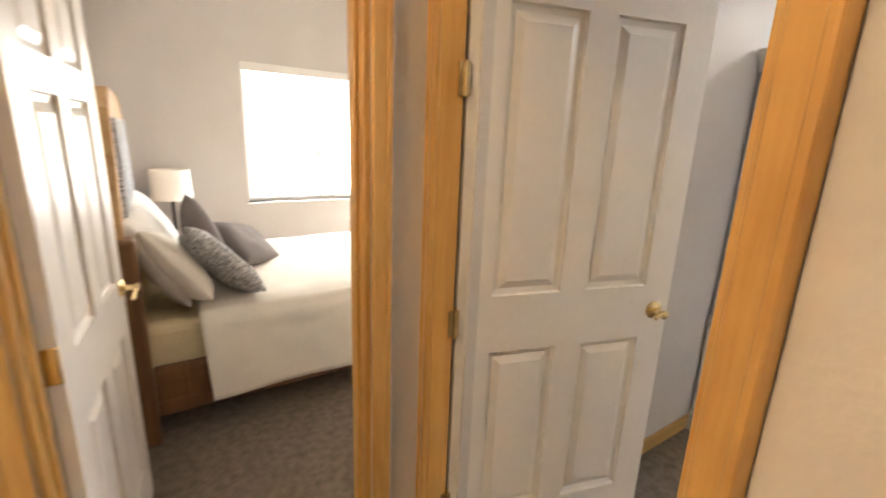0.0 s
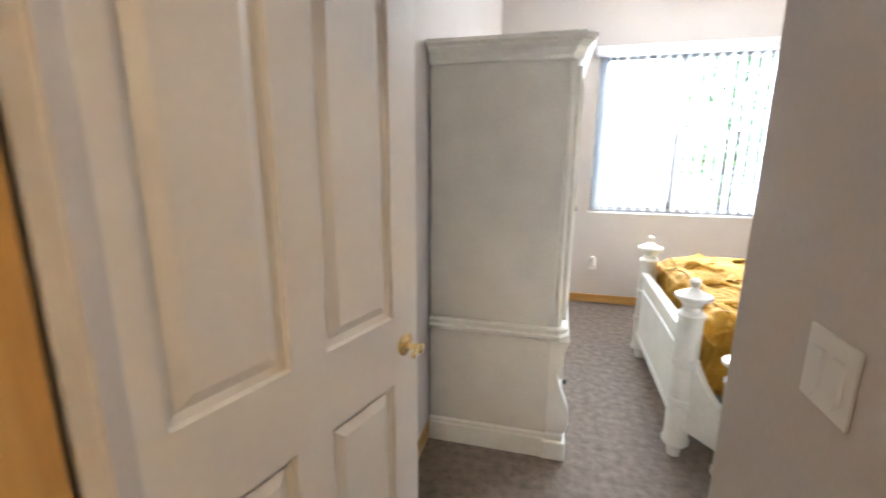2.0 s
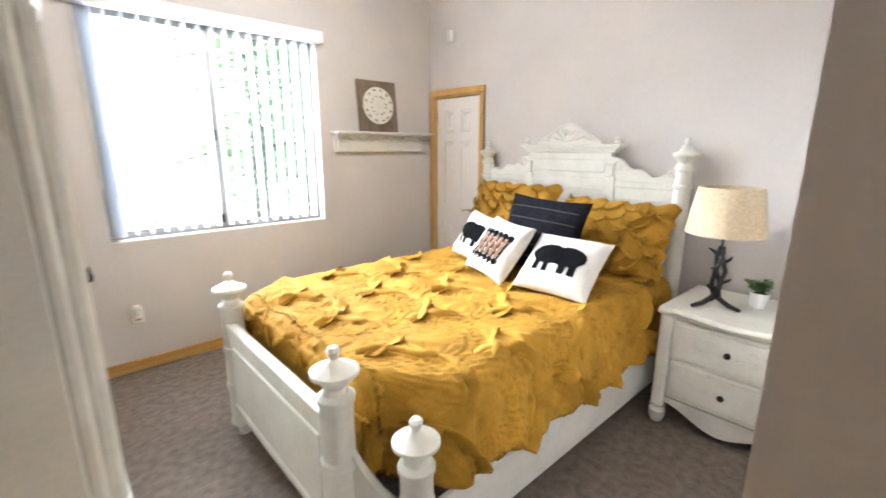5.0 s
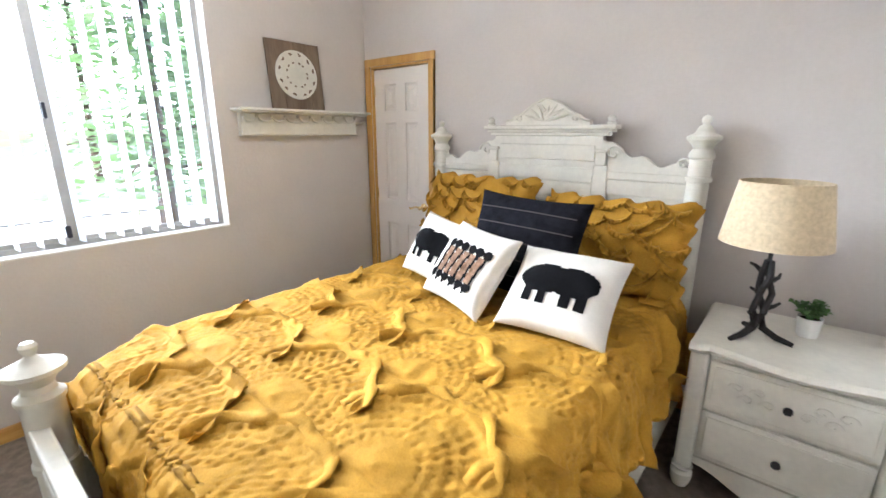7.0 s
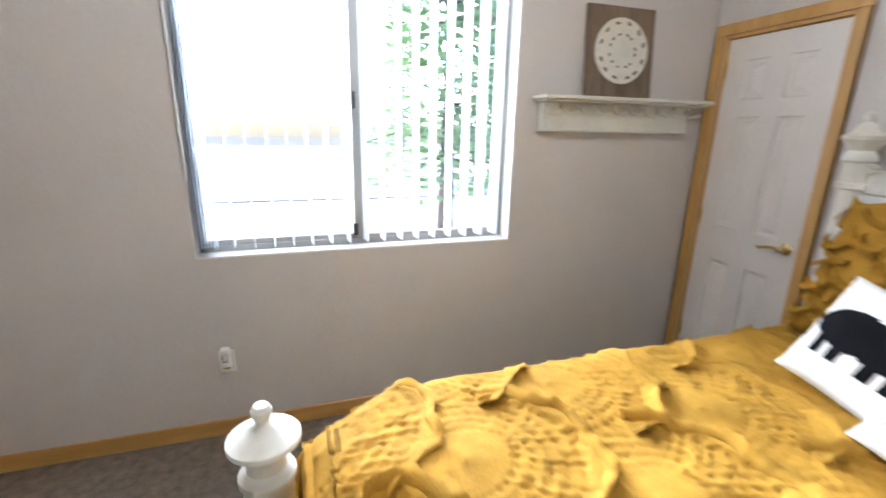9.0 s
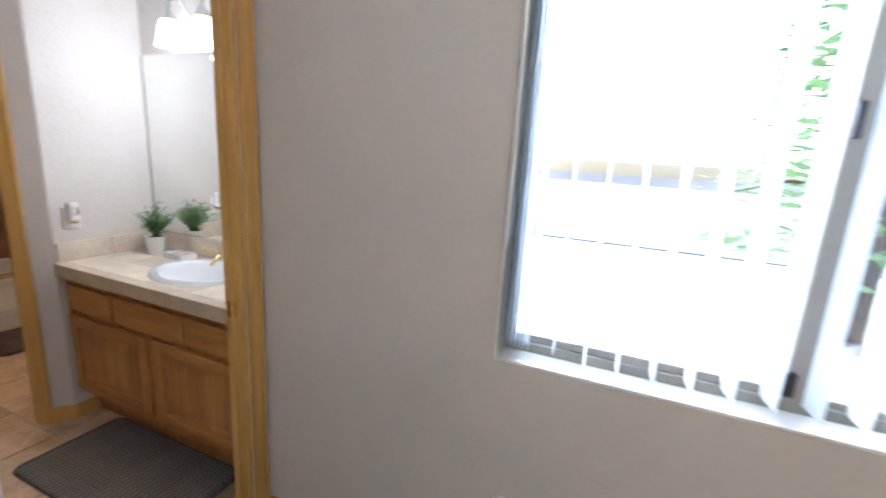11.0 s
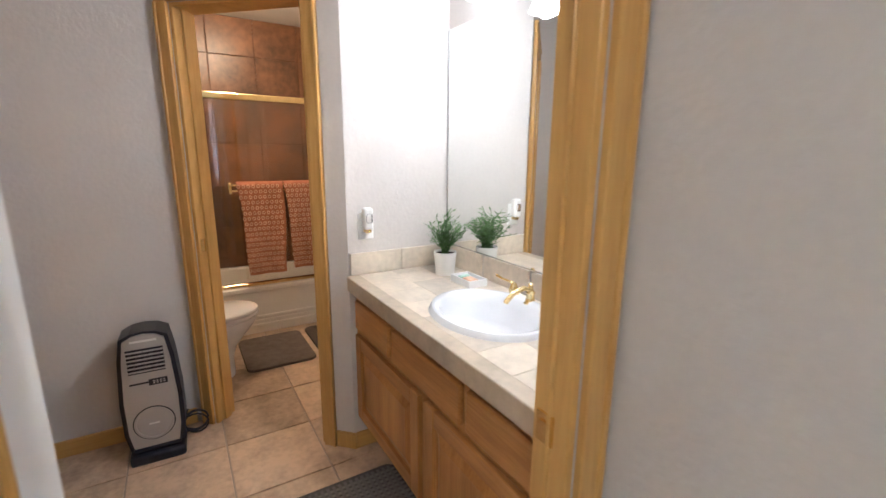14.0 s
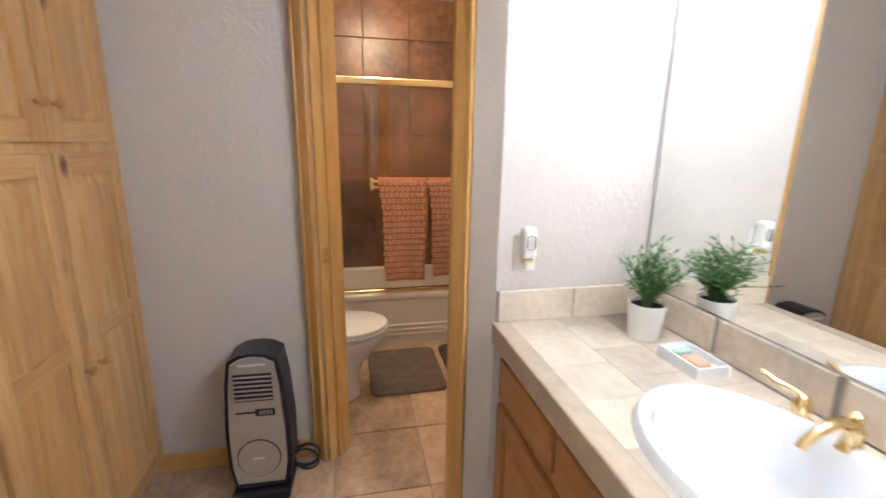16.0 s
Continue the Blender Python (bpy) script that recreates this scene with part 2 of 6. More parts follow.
SLATV = thin_vinyl("translucent_vane", (0.84, 0.86, 0.89))
TREE = thin_vinyl("tree_foliage", (0.16, 0.26, 0.10))
SHADE = glow("frosted_shade", (1.0, 0.97, 0.93), 3.0)
LAMPW = mat("white_lampshade", (0.82, 0.78, 0.70), 0.9, var=0.03)
INK = mat("print_grey", (0.30, 0.28, 0.42), 0.5)
ORANGE = mat("orange_print", (0.78, 0.50, 0.34), 0.5, var=0.1)
TEAL = mat("teal_print", (0.45, 0.62, 0.55), 0.5, var=0.1)


# ---- mesh helpers ----
def put(name, bm, m, parent=None, label="", smooth=False):
    me = bpy.data.meshes.new(name)
    bmesh.ops.recalc_face_normals(bm, faces=bm.faces)
    bm.to_mesh(me)
    bm.free()
    me.materials.append(m)
    if smooth:
        me.shade_smooth()
        me.set_sharp_from_angle(angle=radians(38))
    ob = new(name, me)
    if parent is not None:
        ob.parent = parent
    if label:
        ob["label"] = label
    return ob


part = put


def thing(name, at, label, category, group="", rz=0):
    e = new(name)
    e.matrix_world = pose(*at, 0, 0, rz)
    e.empty_display_size = 0.1
    return tagged(e, label, category, group)


def box(bm, a, b, bevel=0.0, seg=1, m=None):
    r = bmesh.ops.create_cube(bm, size=1)
    vs = r["verts"]
    for v in vs:
        v.co = Vector([a[i] + (v.co[i] + 0.5) * (b[i] - a[i]) for i in range(3)])
    if bevel:
        es = list({e for v in vs for e in v.link_edges})
        r = bmesh.ops.bevel(bm, geom=es, offset=bevel, segments=seg, profile=0.5, affect="EDGES")
        vs = list({v for f in r["faces"] for v in f.verts} | {v for v in vs if v.is_valid})
    if m is not None:
        bmesh.ops.transform(bm, matrix=m, verts=[v for v in vs if v.is_valid])
    return bm


def boxes(*ab, bevel=0.0, seg=1):
    bm = bmesh.new()
    for a, b in ab:
        box(bm, a, b, bevel, seg)
    return bm


def lathe(profile, n=24, m=None, bm=None, cap=True):
    """Turns (radius, height) pairs about z."""
    bm = bm or bmesh.new()
    rings = []
    for r, z in profile:
        rings.append([bm.verts.new((r * math.cos(2 * math.pi * i / n), r * math.sin(2 * math.pi * i / n), z)) for i in range(n)])
    for a, b in zip(rings, rings[1:]):
        for i in range(n):
            bm.faces.new((a[i], a[(i + 1) % n], b[(i + 1) % n], b[i]))
    for ring in (rings[0], rings[-1]):
        if cap and (ring[0].co - ring[n // 2].co).length > 1e-4:
            bm.faces.new(ring)
    if m is not None:
        bmesh.ops.transform(bm, matrix=m, verts=[v for ring in rings for v in ring])
    return bm


def tube(points, radius, n=8, bm=None):
    """A round bar along points; radius is a number or one per point."""
    bm = bm or bmesh.new()
    pts = [Vector(p) for p in points]
    rad = radius if isinstance(radius, (list, tuple)) else [radius] * len(pts)
    rings = []
    up = Vector((0, 0, 1))
    for i, p in enumerate(pts):
        d = (pts[min(i + 1, len(pts) - 1)] - pts[max(i - 1, 0)]).normalized()
        s = d.cross(up if abs(d.z) < 0.95 else Vector((1, 0, 0))).normalized()
        u = s.cross(d)
        rings.append([bm.verts.new(p + rad[i] * (math.cos(2 * math.pi * k / n) * s + math.sin(2 * math.pi * k / n) * u)) for k in range(n)])
    for a, b in zip(rings, rings[1:]):
        for k in range(n):
            bm.faces.new((a[k], a[(k + 1) % n], b[(k + 1) % n], b[k]))
    bm.faces.new(rings[0])
    bm.faces.new(rings[-1])
    return bm


def prism(outline, y0, y1, bm=None):
    """A plate whose outline (x, z) is drawn out from y0 to y1."""
    bm = bm or bmesh.new()
    a = [bm.verts.new((x, y0, z)) for x, z in outline]
    b = [bm.verts.new((x, y1, z)) for x, z in outline]
    n = len(a)
    bm.faces.new(a)
    bm.faces.new(b[::-1])
    for i in range(n):
        bm.faces.new((a[i], b[i], b[(i + 1) % n], a[(i + 1) % n]))
    return bm


def moved(bm, m):
    bmesh.ops.transform(bm, matrix=m, verts=bm.verts)
    return bm


def wall(name, m, *ab):
    return tagged(put(name, boxes(*ab), m), kind="structure")


def run(name, m, a, b, label, w=0.065, t=0.018):
    return tagged(put(name, boxes((a, b), bevel=0.004), m), label, kind="structure")


# ---- bedroom, hall and west bedroom shell ----
N, E_, S, W = 4.95, 2.66, 1.45, -1.06
H = 2.94
tagged(put("floor", boxes(((-1.06, 0.65, -0.1), (2.8, 5.0, 0)), ((-1.105, 4.165, -0.1), (-1.06, 4.867, 0)), ((-4.7, -1.6, -0.1), (-1.12, 2.3, 0)), ((-1.12, -1.6, -0.1), (1.0, 0.65, 0))), CARPET), "beige-grey cut-pile carpet floor", kind="structure")
wall("wall_north", PAINT, ((-1.06, N, 0), (-0.14, 5.10, H)), ((1.415, N, 0), (2.80, 5.10, H)), ((-0.14, N, 0), (1.415, 5.10, 0.925)), ((-0.14, N, 2.40), (1.415, 5.10, H)))
wall("wall_east", PAINT, ((E_, 1.33, 0), (2.80, 4.25, H)), ((E_, 4.25, 2.045), (2.80, 4.885, H)), ((E_, 4.885, 0), (2.80, N, H)), ((2.78, 4.25, 0), (2.80, 4.885, 2.045)))
wall("wall_south", PAINT, ((0.07, 1.33, 0), (E_, S, H)), ((-0.05, 0.46, 0), (0.07, S, H)))
wall("wall_west", PAINT, ((-1.15, 0.80, 0), (W, 3.03, H)), ((-1.115, 3.03, 0), (W, 4.147, H)), ((-1.15, 4.147, 2.045), (W, 4.885, H)), ((-1.15, 4.885, 0), (W, 5.46, H)))
# the hall's end wall runs a little aslant; local x runs along it, local y into the bedroom
HB = Matrix.Translation((-1.165, 0.71, 0)) @ pose(0, 0, 0, 0, 0, -16.4)
B0, B1, BT = 0.062, 1.017, 2.045
tagged(put("wall_hall_end", moved(boxes(((0.0, 0, BT), (B1, 0.07, H)), ((B1, 0, 0), (2.05, 0.07, H)), ((-0.03, 0, 0), (B0 - 0.018, 0.07, H))), HB), PAINT), kind="structure")
wall("wall_hall_west", PAINT, ((-1.28, 0.515, 0), (-1.165, 0.72, H)), ((-1.28, -0.27, 2.045), (-1.165, 0.515, H)), ((-1.28, -1.6, 0), (-1.165, -0.27, H)))
wall("wall_hall_east", PAINT, ((0.88, -1.6, 0), (1.0, 0.60, H)))
wall("wall_hall_south", PAINT, ((-1.165, -1.72, 0), (1.0, -1.6, H)))
wall("wall_guest_west", PAINT, ((-4.52, -0.3, 0), (-4.4, 0.73, H)), ((-4.52, 2.2, 0), (-4.4, 2.3, H)), ((-4.52, 0.73, 0), (-4.4, 2.2, 0.90)), ((-4.52, 0.73, 2.13), (-4.4, 2.2, H)))
wall("wall_guest_south", PAINT, ((-4.4, -0.42, 0), (-1.24, -0.30, H)))
wall("wall_guest_north", PAINT, ((-4.52, 2.3, 0), (-1.15, 2.42, H)), ((-1.24, 0.72, 0), (-1.15, 2.3, H)))
tagged(put("ceiling", boxes(((-4.6, -1.7, H), (1.0, 2.42, H + 0.1)), ((1.0, 0.7, H), (2.8, 2.42, H + 0.1)), ((-1.15, 2.42, H), (2.8, 5.1, H + 0.1))), CEIL), "textured white ceiling", kind="structure")

# baseboards
BB = "honey pine baseboard along the painted wall"
run("baseboard", PINEX, (-1.035, 4.937, 0), (2.645, N, 0.085), BB)
run("baseboard", PINEH, (2.647, S, 0), (E_, 4.18, 0.085), BB)
run("baseboard", PINEX, (-0.035, S, 0), (2.645, S + 0.013, 0.085), BB)
run("baseboard", PINEH, (-0.05 - 0.013, 0.9, 0), (-0.05, S, 0.085), BB)
run("baseboard", PINEH, (W, 0.85, 0), (W + 0.013, 4.088, 0.085), BB)
run("baseboard", PINEH, (-4.4, -0.29, 0), (-4.387, 2.29, 0.085), BB)


def door_case(name, y0, y1, x, side, top, depth, label, rebate=0.0):
    """Casing, head and jambs for an opening in a wall x = const; side is the way that the casing faces."""
    w, t = 0.057, 0.018
    xa, xb = sorted((x, x + side * t))
    bm = bmesh.new()
    for a, b in ((y0 - w, y0), (y1, y1 + w)):
        box(bm, (xa, a, 0), (xb, b, top), 0.004, 2)
        edge = a if a < y0 else b - 0.016
        box(bm, (xa, edge, 0.001), (xb + 0.006 if side > 0 else xb, edge + 0.016, top), 0.004, 2)
    box(bm, (xa, y0 - w, top), (xb, y1 + w, top + w), 0.004, 2)
    ob = tagged(put(name, bm, PINE), label, kind="structure")
    jm = bmesh.new()
    xi = x - side * depth
    a, b = sorted((x, xi))
    box(jm, (a + 0.001 + rebate, y0, 0), (b - 0.001, y0 + 0.018, top), 0.002)
    box(jm, (a + 0.001, y1 - 0.018, 0), (b - 0.001, y1, top), 0.002)
    box(jm, (a + 0.001, y0, top - 0.018), (b - 0.001, y1, top - 0.0005), 0.002)
    for yy in (y0 + 0.018, y1 - 0.03):
        box(jm, (a + 0.045, yy, 0), (b - 0.04, yy + 0.012, top - 0.018), 0.003)
    put("jamb", jm, PINE, ob)
    return ob


DC = "honey pine door casing around the doorway"
bath_case = door_case("door_casing", 4.147, 4.885, W, 1, 2.045, 0.09, DC, 0.035)
closet_case = door_case("door_casing", 4.25, 4.885, E_, -1, 2.045, 0.10, DC)
guest_case = door_case("door_casing", -0.27, 0.515, -1.165, 1, 2.045, 0.115, DC)
bm = boxes(((0.002, -0.018, 0), (B0, 0, BT)), ((0.002, -0.024, 0), (0.018, 0, BT)), ((B1, -0.018, 0), (B1 + 0.044, 0, BT)), ((B1 + 0.032, -0.023, 0), (B1 + 0.044, 0, BT)), ((0.002, -0.018, BT), (B1 + 0.044, 0, BT + 0.068)), bevel=0.004, seg=2)
hall_case = tagged(put("door_casing", moved(bm, HB), PINE), DC, kind="structure")
put("jamb", moved(boxes(((B0 - 0.017, 0.0005, 0), (B0, 0.072, BT)), ((B1, 0.0005, 0), (B1 + 0.001, 0.072, BT)), ((B1 - 0.017, 0.0005, 0), (B1, 0.072, BT)), ((B0, 0.0005, BT - 0.018), (B1, 0.072, BT - 0.0005)), ((B1 - 0.029, 0.008, 0), (B1 - 0.017, 0.030, BT - 0.018)), bevel=0.002), HB), PINE, hall_case)
# strike plate on the bathroom jamb
put("strike_plate", boxes(((-1.135, 4.861, 0.885), (-1.095, 4.866, 0.945)), ((-1.125, 4.857, 0.90), (-1.105, 4.861, 0.93))), BRASS, bath_case, "brass strike plate")


def lever(parent, x, y, z, sx, sy, reach):
    """A brass lever on a round rose; sx, sy: the way out of the leaf; reach: along the leaf."""
    rot = Vector((0, 0, 1)).rotation_difference(Vector((sx, sy, 0))).to_matrix().to_4x4()
    bm = lathe([(0.0, 0), (0.032, 0), (0.033, 0.006), (0.022, 0.012), (0.011, 0.016), (0.010, 0.045), (0.016, 0.050), (0.016, 0.060), (0.0, 0.066)], 20)
    moved(bm, Matrix.Translation((x, y, z)) @ rot)
    o = Vector((x, y, z)) + 0.055 * Vector((sx, sy, 0))
    r = Vector((reach[0], reach[1], 0))
    tube([o, o + 0.03 * r + Vector((0, 0, 0.006)), o + 0.065 * r, o + 0.10 * r + Vector((0, 0, -0.012)), o + 0.112 * r + Vector((0, 0, -0.004))], [0.010, 0.009, 0.008, 0.0085, 0.006], 8, bm)
    return put("lever_handle", bm, BRASS, parent, "polished brass lever handle", True)


def panel_leaf(name, w, h, t, label, four=False):
    """A six-panel leaf: x from the hinge, y through it, with raised fields in recessed panels on both faces."""
    e = thing(name, (0, 0, 0), label, "door")
    st, mid = 0.115, 0.10
    cols = ((st, (w - mid) / 2), ((w + mid) / 2, w - st))
    rows = ((0.20, 0.85), (1.05, h - 0.115)) if four else ((0.20, 0.79), (0.99, 1.61), (1.70, h - 0.115))
    bm = bmesh.new()
    xs = (0, cols[0][0], cols[0][1], cols[1][0], cols[1][1], w)
    for a, b in ((xs[0], xs[1]), (xs[4], xs[5])):
        box(bm, (a, 0, 0.008), (b, t, h))
    zs = [0.008] + [z for r in rows for z in r] + [h]
    for i in range(0, len(zs), 2):
        box(bm, (xs[1], 0, zs[i]), (xs[4], t, zs[i + 1]))
    for a, b in rows:
        box(bm, (xs[2], 0, a), (xs[3], t, b))
    put("leaf_frame", bm, DOORW, e)
    for a, b in cols:
        for z0, z1 in rows:
            bm = bmesh.new()
            for face, s in ((0.0, 1), (t, -1)):
                rings = []
                for inset, d in ((0.0, 0.0), (0.004, 0.012), (0.022, 0.0145), (0.048, 0.003)):
                    y = face + s * d
                    rings.append([bm.verts.new(p) for p in ((a + inset, y, z0 + inset), (b - inset, y, z0 + inset), (b - inset, y, z1 - inset), (a + inset, y, z1 - inset))])
                for p, q in zip(rings, rings[1:]):
                    for i in range(4):
                        bm.faces.new((p[i], p[(i + 1) % 4], q[(i + 1) % 4], q[i]))
                bm.faces.new(rings[-1])
            put("panel", bm, DOORW, e)
    return e


# bedroom door, hinged on the hall's west side, standing open into the bedroom
leaf = panel_leaf("bedroom_door", 0.83, 2.03, 0.035, "white four-panel interior door standing open into the bedroom", True)
lever(leaf, 0.765, 0.0, 0.955, 0, -1, (-0.35, 0))
lever(leaf, 0.765, 0.035, 0.955, 0, 1, (-1, 0))
for z in (0.28, 0.97, 1.70):
    bm = boxes(((-0.018, 0.0, z - 0.045), (-0.0145, 0.034, z + 0.045)), ((-0.010, -0.001, z - 0.045), (-0.0005, 0.030, z + 0.045)), ((-0.032, -0.009, z - 0.045), (0.003, -0.005, z + 0.045)))
    lathe([(0.007, -0.047), (0.007, 0.047)], 10, Matrix.Translation((-0.011, -0.012, z)), bm)
    put("hinge", bm, BRASS, leaf, "brass butt hinge")
leaf.matrix_world = pose(-1.080, 0.772, 0.0, 0, 0, 73.5)

# guest room door, open into the guest room
leaf = panel_leaf("guest_door", 0.76, 2.03, 0.035, "white six-panel interior door standing open into the guest bedroom")
lever(leaf, 0.70, 0.035, 0.955, 0, 1, (-1, 0))
for z in (0.28, 1.0, 1.76):
    put("hinge", boxes(((-0.012, 0.003, z - 0.045), (-0.0005, 0.034, z + 0.045)), bevel=0.002), BRASS, leaf, "brass butt hinge")
leaf.matrix_world = pose(-1.27, -0.245, 0.0, 0, 0, 174)
leaf.matrix_world = leaf.matrix_world @ Matrix.Diagonal((1, -1, 1, 1))

# bathroom door, open into the bathroom
leaf = panel_leaf("bathroom_door", 0.66, 2.03, 0.035, "white six-panel interior door standing open into the bathroom")
lever(leaf, 0.60, 0.035, 0.955, 0, 1, (-1, 0))
for z in (0.28, 1.0, 1.76):
    put("hinge", boxes(((-0.004, 0.003, z - 0.045), (-0.0003, 0.036, z + 0.045)), bevel=0.001), BRASS, leaf, "brass butt hinge")
leaf.matrix_world = pose(-1.122, 4.1665, 0.0, 0, 0, 205) @ Matrix.Diagonal((1, -1, 1, 1))

# closed closet door on the east wall
leaf = panel_leaf("closet_door", 0.593, 2.02, 0.03, "closed white six-panel closet door with a brass lever")
lever(leaf, 0.535, 0.0, 0.955, 0, -1, (-1, 0))
for z in (0.28, 1.03, 1.86):
    put("hinge", boxes(((-0.014, -0.012, z - 0.045), (0.012, 0.0, z + 0.045)), bevel=0.003), BRASS, leaf, "brass butt hinge")
leaf.matrix_world = pose(2.676, 4.864, 0.0, 0, 0, -90)

# ---- window with vertical blind ----
win = tagged(put("window_1", boxes(((-0.14, 5.04, 0.925), (1.415, 5.08, 0.965)), ((-0.14, 5.04, 2.36), (1.415, 5.08, 2.40)), ((-0.14, 5.04, 0.965), (-0.10, 5.08, 2.36)), ((1.375, 5.04, 0.965), (1.415, 5.08, 2.36)), bevel=0.004), ALU), "two-light aluminium sliding window with a white recess", kind="structure")
put("sash", boxes(((0.585, 5.03, 0.965), (0.63, 5.07, 2.36)), ((-0.10, 5.045, 0.965), (0.585, 5.065, 0.99)), ((0.63, 5.045, 0.965), (1.375, 5.065, 0.985)), bevel=0.003), ALU, win)
put("sash_lock", boxes(((0.575, 5.005, 0.985), (0.60, 5.03, 1.05)), ((0.59, 5.012, 1.60), (0.605, 5.03, 1.68)), bevel=0.004), BLACKP, win)
for a, b in ((-0.10, 0.585), (0.63, 1.375)):
    p = put("pane", boxes(((a, 5.054, 0.985), (b, 5.058, 2.36))), PANE, win)
    p.visible_shadow = False
put("window_sill", boxes(((-0.138, 4.951, 0.926), (1.413, 5.04, 0.934)), ((-0.139, 4.951, 0.935), (-0.133, 5.04, 2.40)), ((1.408, 4.951, 0.935), (1.414, 5.04, 2.40))), WHITE, win, "white painted window recess")

blind = thing("vertical_blind", (0, 0, 0), "white vinyl vertical blind with open vanes over the window", "blind")
put("valance", boxes(((-0.17, 4.865, 2.375), (1.445, 4.949, 2.46)), bevel=0.004), VANE, blind, "white blind valance")
vane_me = None
random.seed(4)
for i in range(22):
    vx = -0.06 + i * 0.087
    if vx > 1.40:
        break
    ang = 97 + random.uniform(-3, 3)
    if vane_me is None:
        bm = bmesh.new()
        n = 6
        va = [[bm.verts.new((-0.044 + 0.088 * j / n, 0.002 * math.sin(math.pi * j / n) + s, z)) for j in range(n + 1)] for s in (0, 0.0015) for z in (0.962, 2.38)]
        for q in (0, 2):
            for j in range(n):
                bm.faces.new((va[q][j], va[q][j + 1], va[q + 1][j + 1], va[q + 1][j]))
        v = put("vane", bm, SLATV, blind)
        vane_me = v.data
    else:
        v = new("vane", vane_me)
        v.parent = blind
    v.matrix_basis = pose(vx, 4.993, 0, 0, 0, ang)
for i in range(6):
    v = new("vane", vane_me)
    v.parent = blind
    v.matrix_basis = pose(-0.112 + 0.013 * i, 4.992, 0, 0, 0, 99)
put("wand", tube([(-0.13, 4.938, 2.36), (-0.128, 4.935, 1.8), (-0.128, 4.935, 1.28)], 0.006, 8), PLASTIC, blind)

# guest bedroom window
w2 = tagged(put("window_2", boxes(((-4.50, 0.73, 0.90), (-4.46, 2.2, 0.94)), ((-4.50, 0.73, 2.09), (-4.46, 2.2, 2.13)), ((-4.50, 0.73, 0.94), (-4.46, 0.77, 2.09)), ((-4.50, 2.16, 0.94), (-4.46, 2.2, 2.09)), ((-4.50, 1.40, 0.94), (-4.46, 1.44, 2.09)), bevel=0.004), WHITE), "white framed guest bedroom window", kind="structure")
for a, b in ((0.77, 1.40), (1.44, 2.16)):
    p = put("pane", boxes(((-4.482, a, 0.94), (-4.478, b, 2.09))), PANE, w2)
    p.visible_shadow = False
put("window_sill", boxes(((-4.46, 0.72, 0.885), (-4.385, 2.21, 0.90)), ((-4.44, 0.74, 2.06), (-4.39, 2.19, 2.13)), bevel=0.003), WHITE, w2)

# ---- outdoors ----
tagged(put("ground", boxes(((-60, 5.10, -0.6), (80, 90, -0.5)), ((-60, -40, -0.6), (-4.53, 5.1, -0.5))), DRIVE), "pale gravel yard", kind="structure")
# a darker grey band across the ground, 15.5 to 21 m out
tagged(put("ground_band", boxes(((-60, 15.5, -0.52), (80, 21.0, -0.47)), bevel=0.01), BANDGREY), "dark grey band across the ground beyond the yard", kind="structure")


def tree(x, y, h, seed):
    random.seed(seed)
    e = thing("tree", (x, y, -0.48), "tall green pine tree in the yard", "tree", "trees in the yard")
    bm = tube([(0, 0, 0), (0.05, 0.02, h * 0.5), (0, 0, h)], [0.16, 0.1, 0.02], 8)
    for i in range(16):
        z = h * random.uniform(0.2, 0.9)
        a = random.uniform(0, 6.28)
        r = (1 - z / h) * h * 0.28 + 0.25
        tube([(0, 0, z), (0.6 * r * math.cos(a), 0.6 * r * math.sin(a), z + 0.1), (r * math.cos(a), r * math.sin(a), z - 0.1)], [0.035, 0.02, 0.006], 5, bm)
    put("trunk", bm, BARK, e)
    vs, fs = [], []
    for i in range(1900):
        z = h * random.uniform(0.14, 1.0)
        a = random.uniform(0, 6.28)
        r = ((1 - z / h) * h * 0.30 + 0.12) * math.sqrt(random.random()) * random.uniform(0.7, 1.1)
        c = Vector((r * math.cos(a), r * math.sin(a), z))
        d = Vector((math.cos(a), math.sin(a), random.uniform(-0.5, 0.3))).normalized() * random.uniform(0.10, 0.24)
        s = Vector((-d.y, d.x, random.uniform(-0.1, 0.1))) * 0.45
        b = len(vs)
        vs += [c - d, c + s, c + d, c - s]
        fs.append((b, b + 1, b + 2, b + 3))
    me = bpy.data.meshes.new("crown")
    me.from_pydata(vs, [], fs)
    me.materials.append(TREE)
    c = new("crown", me)
    c.parent = e
    return e


for i, (tx, ty, th) in enumerate(((2.9, 10.6, 6.5), (4.4, 11.4, 7.0), (6.4, 16.0, 6.5), (8.8, 19.0, 8.0), (11.5, 22.0, 7.5), (5.0, 24.0, 9.0), (-14.0, 3.5, 7.0))):
    tree(tx, ty, th, 30 + i)
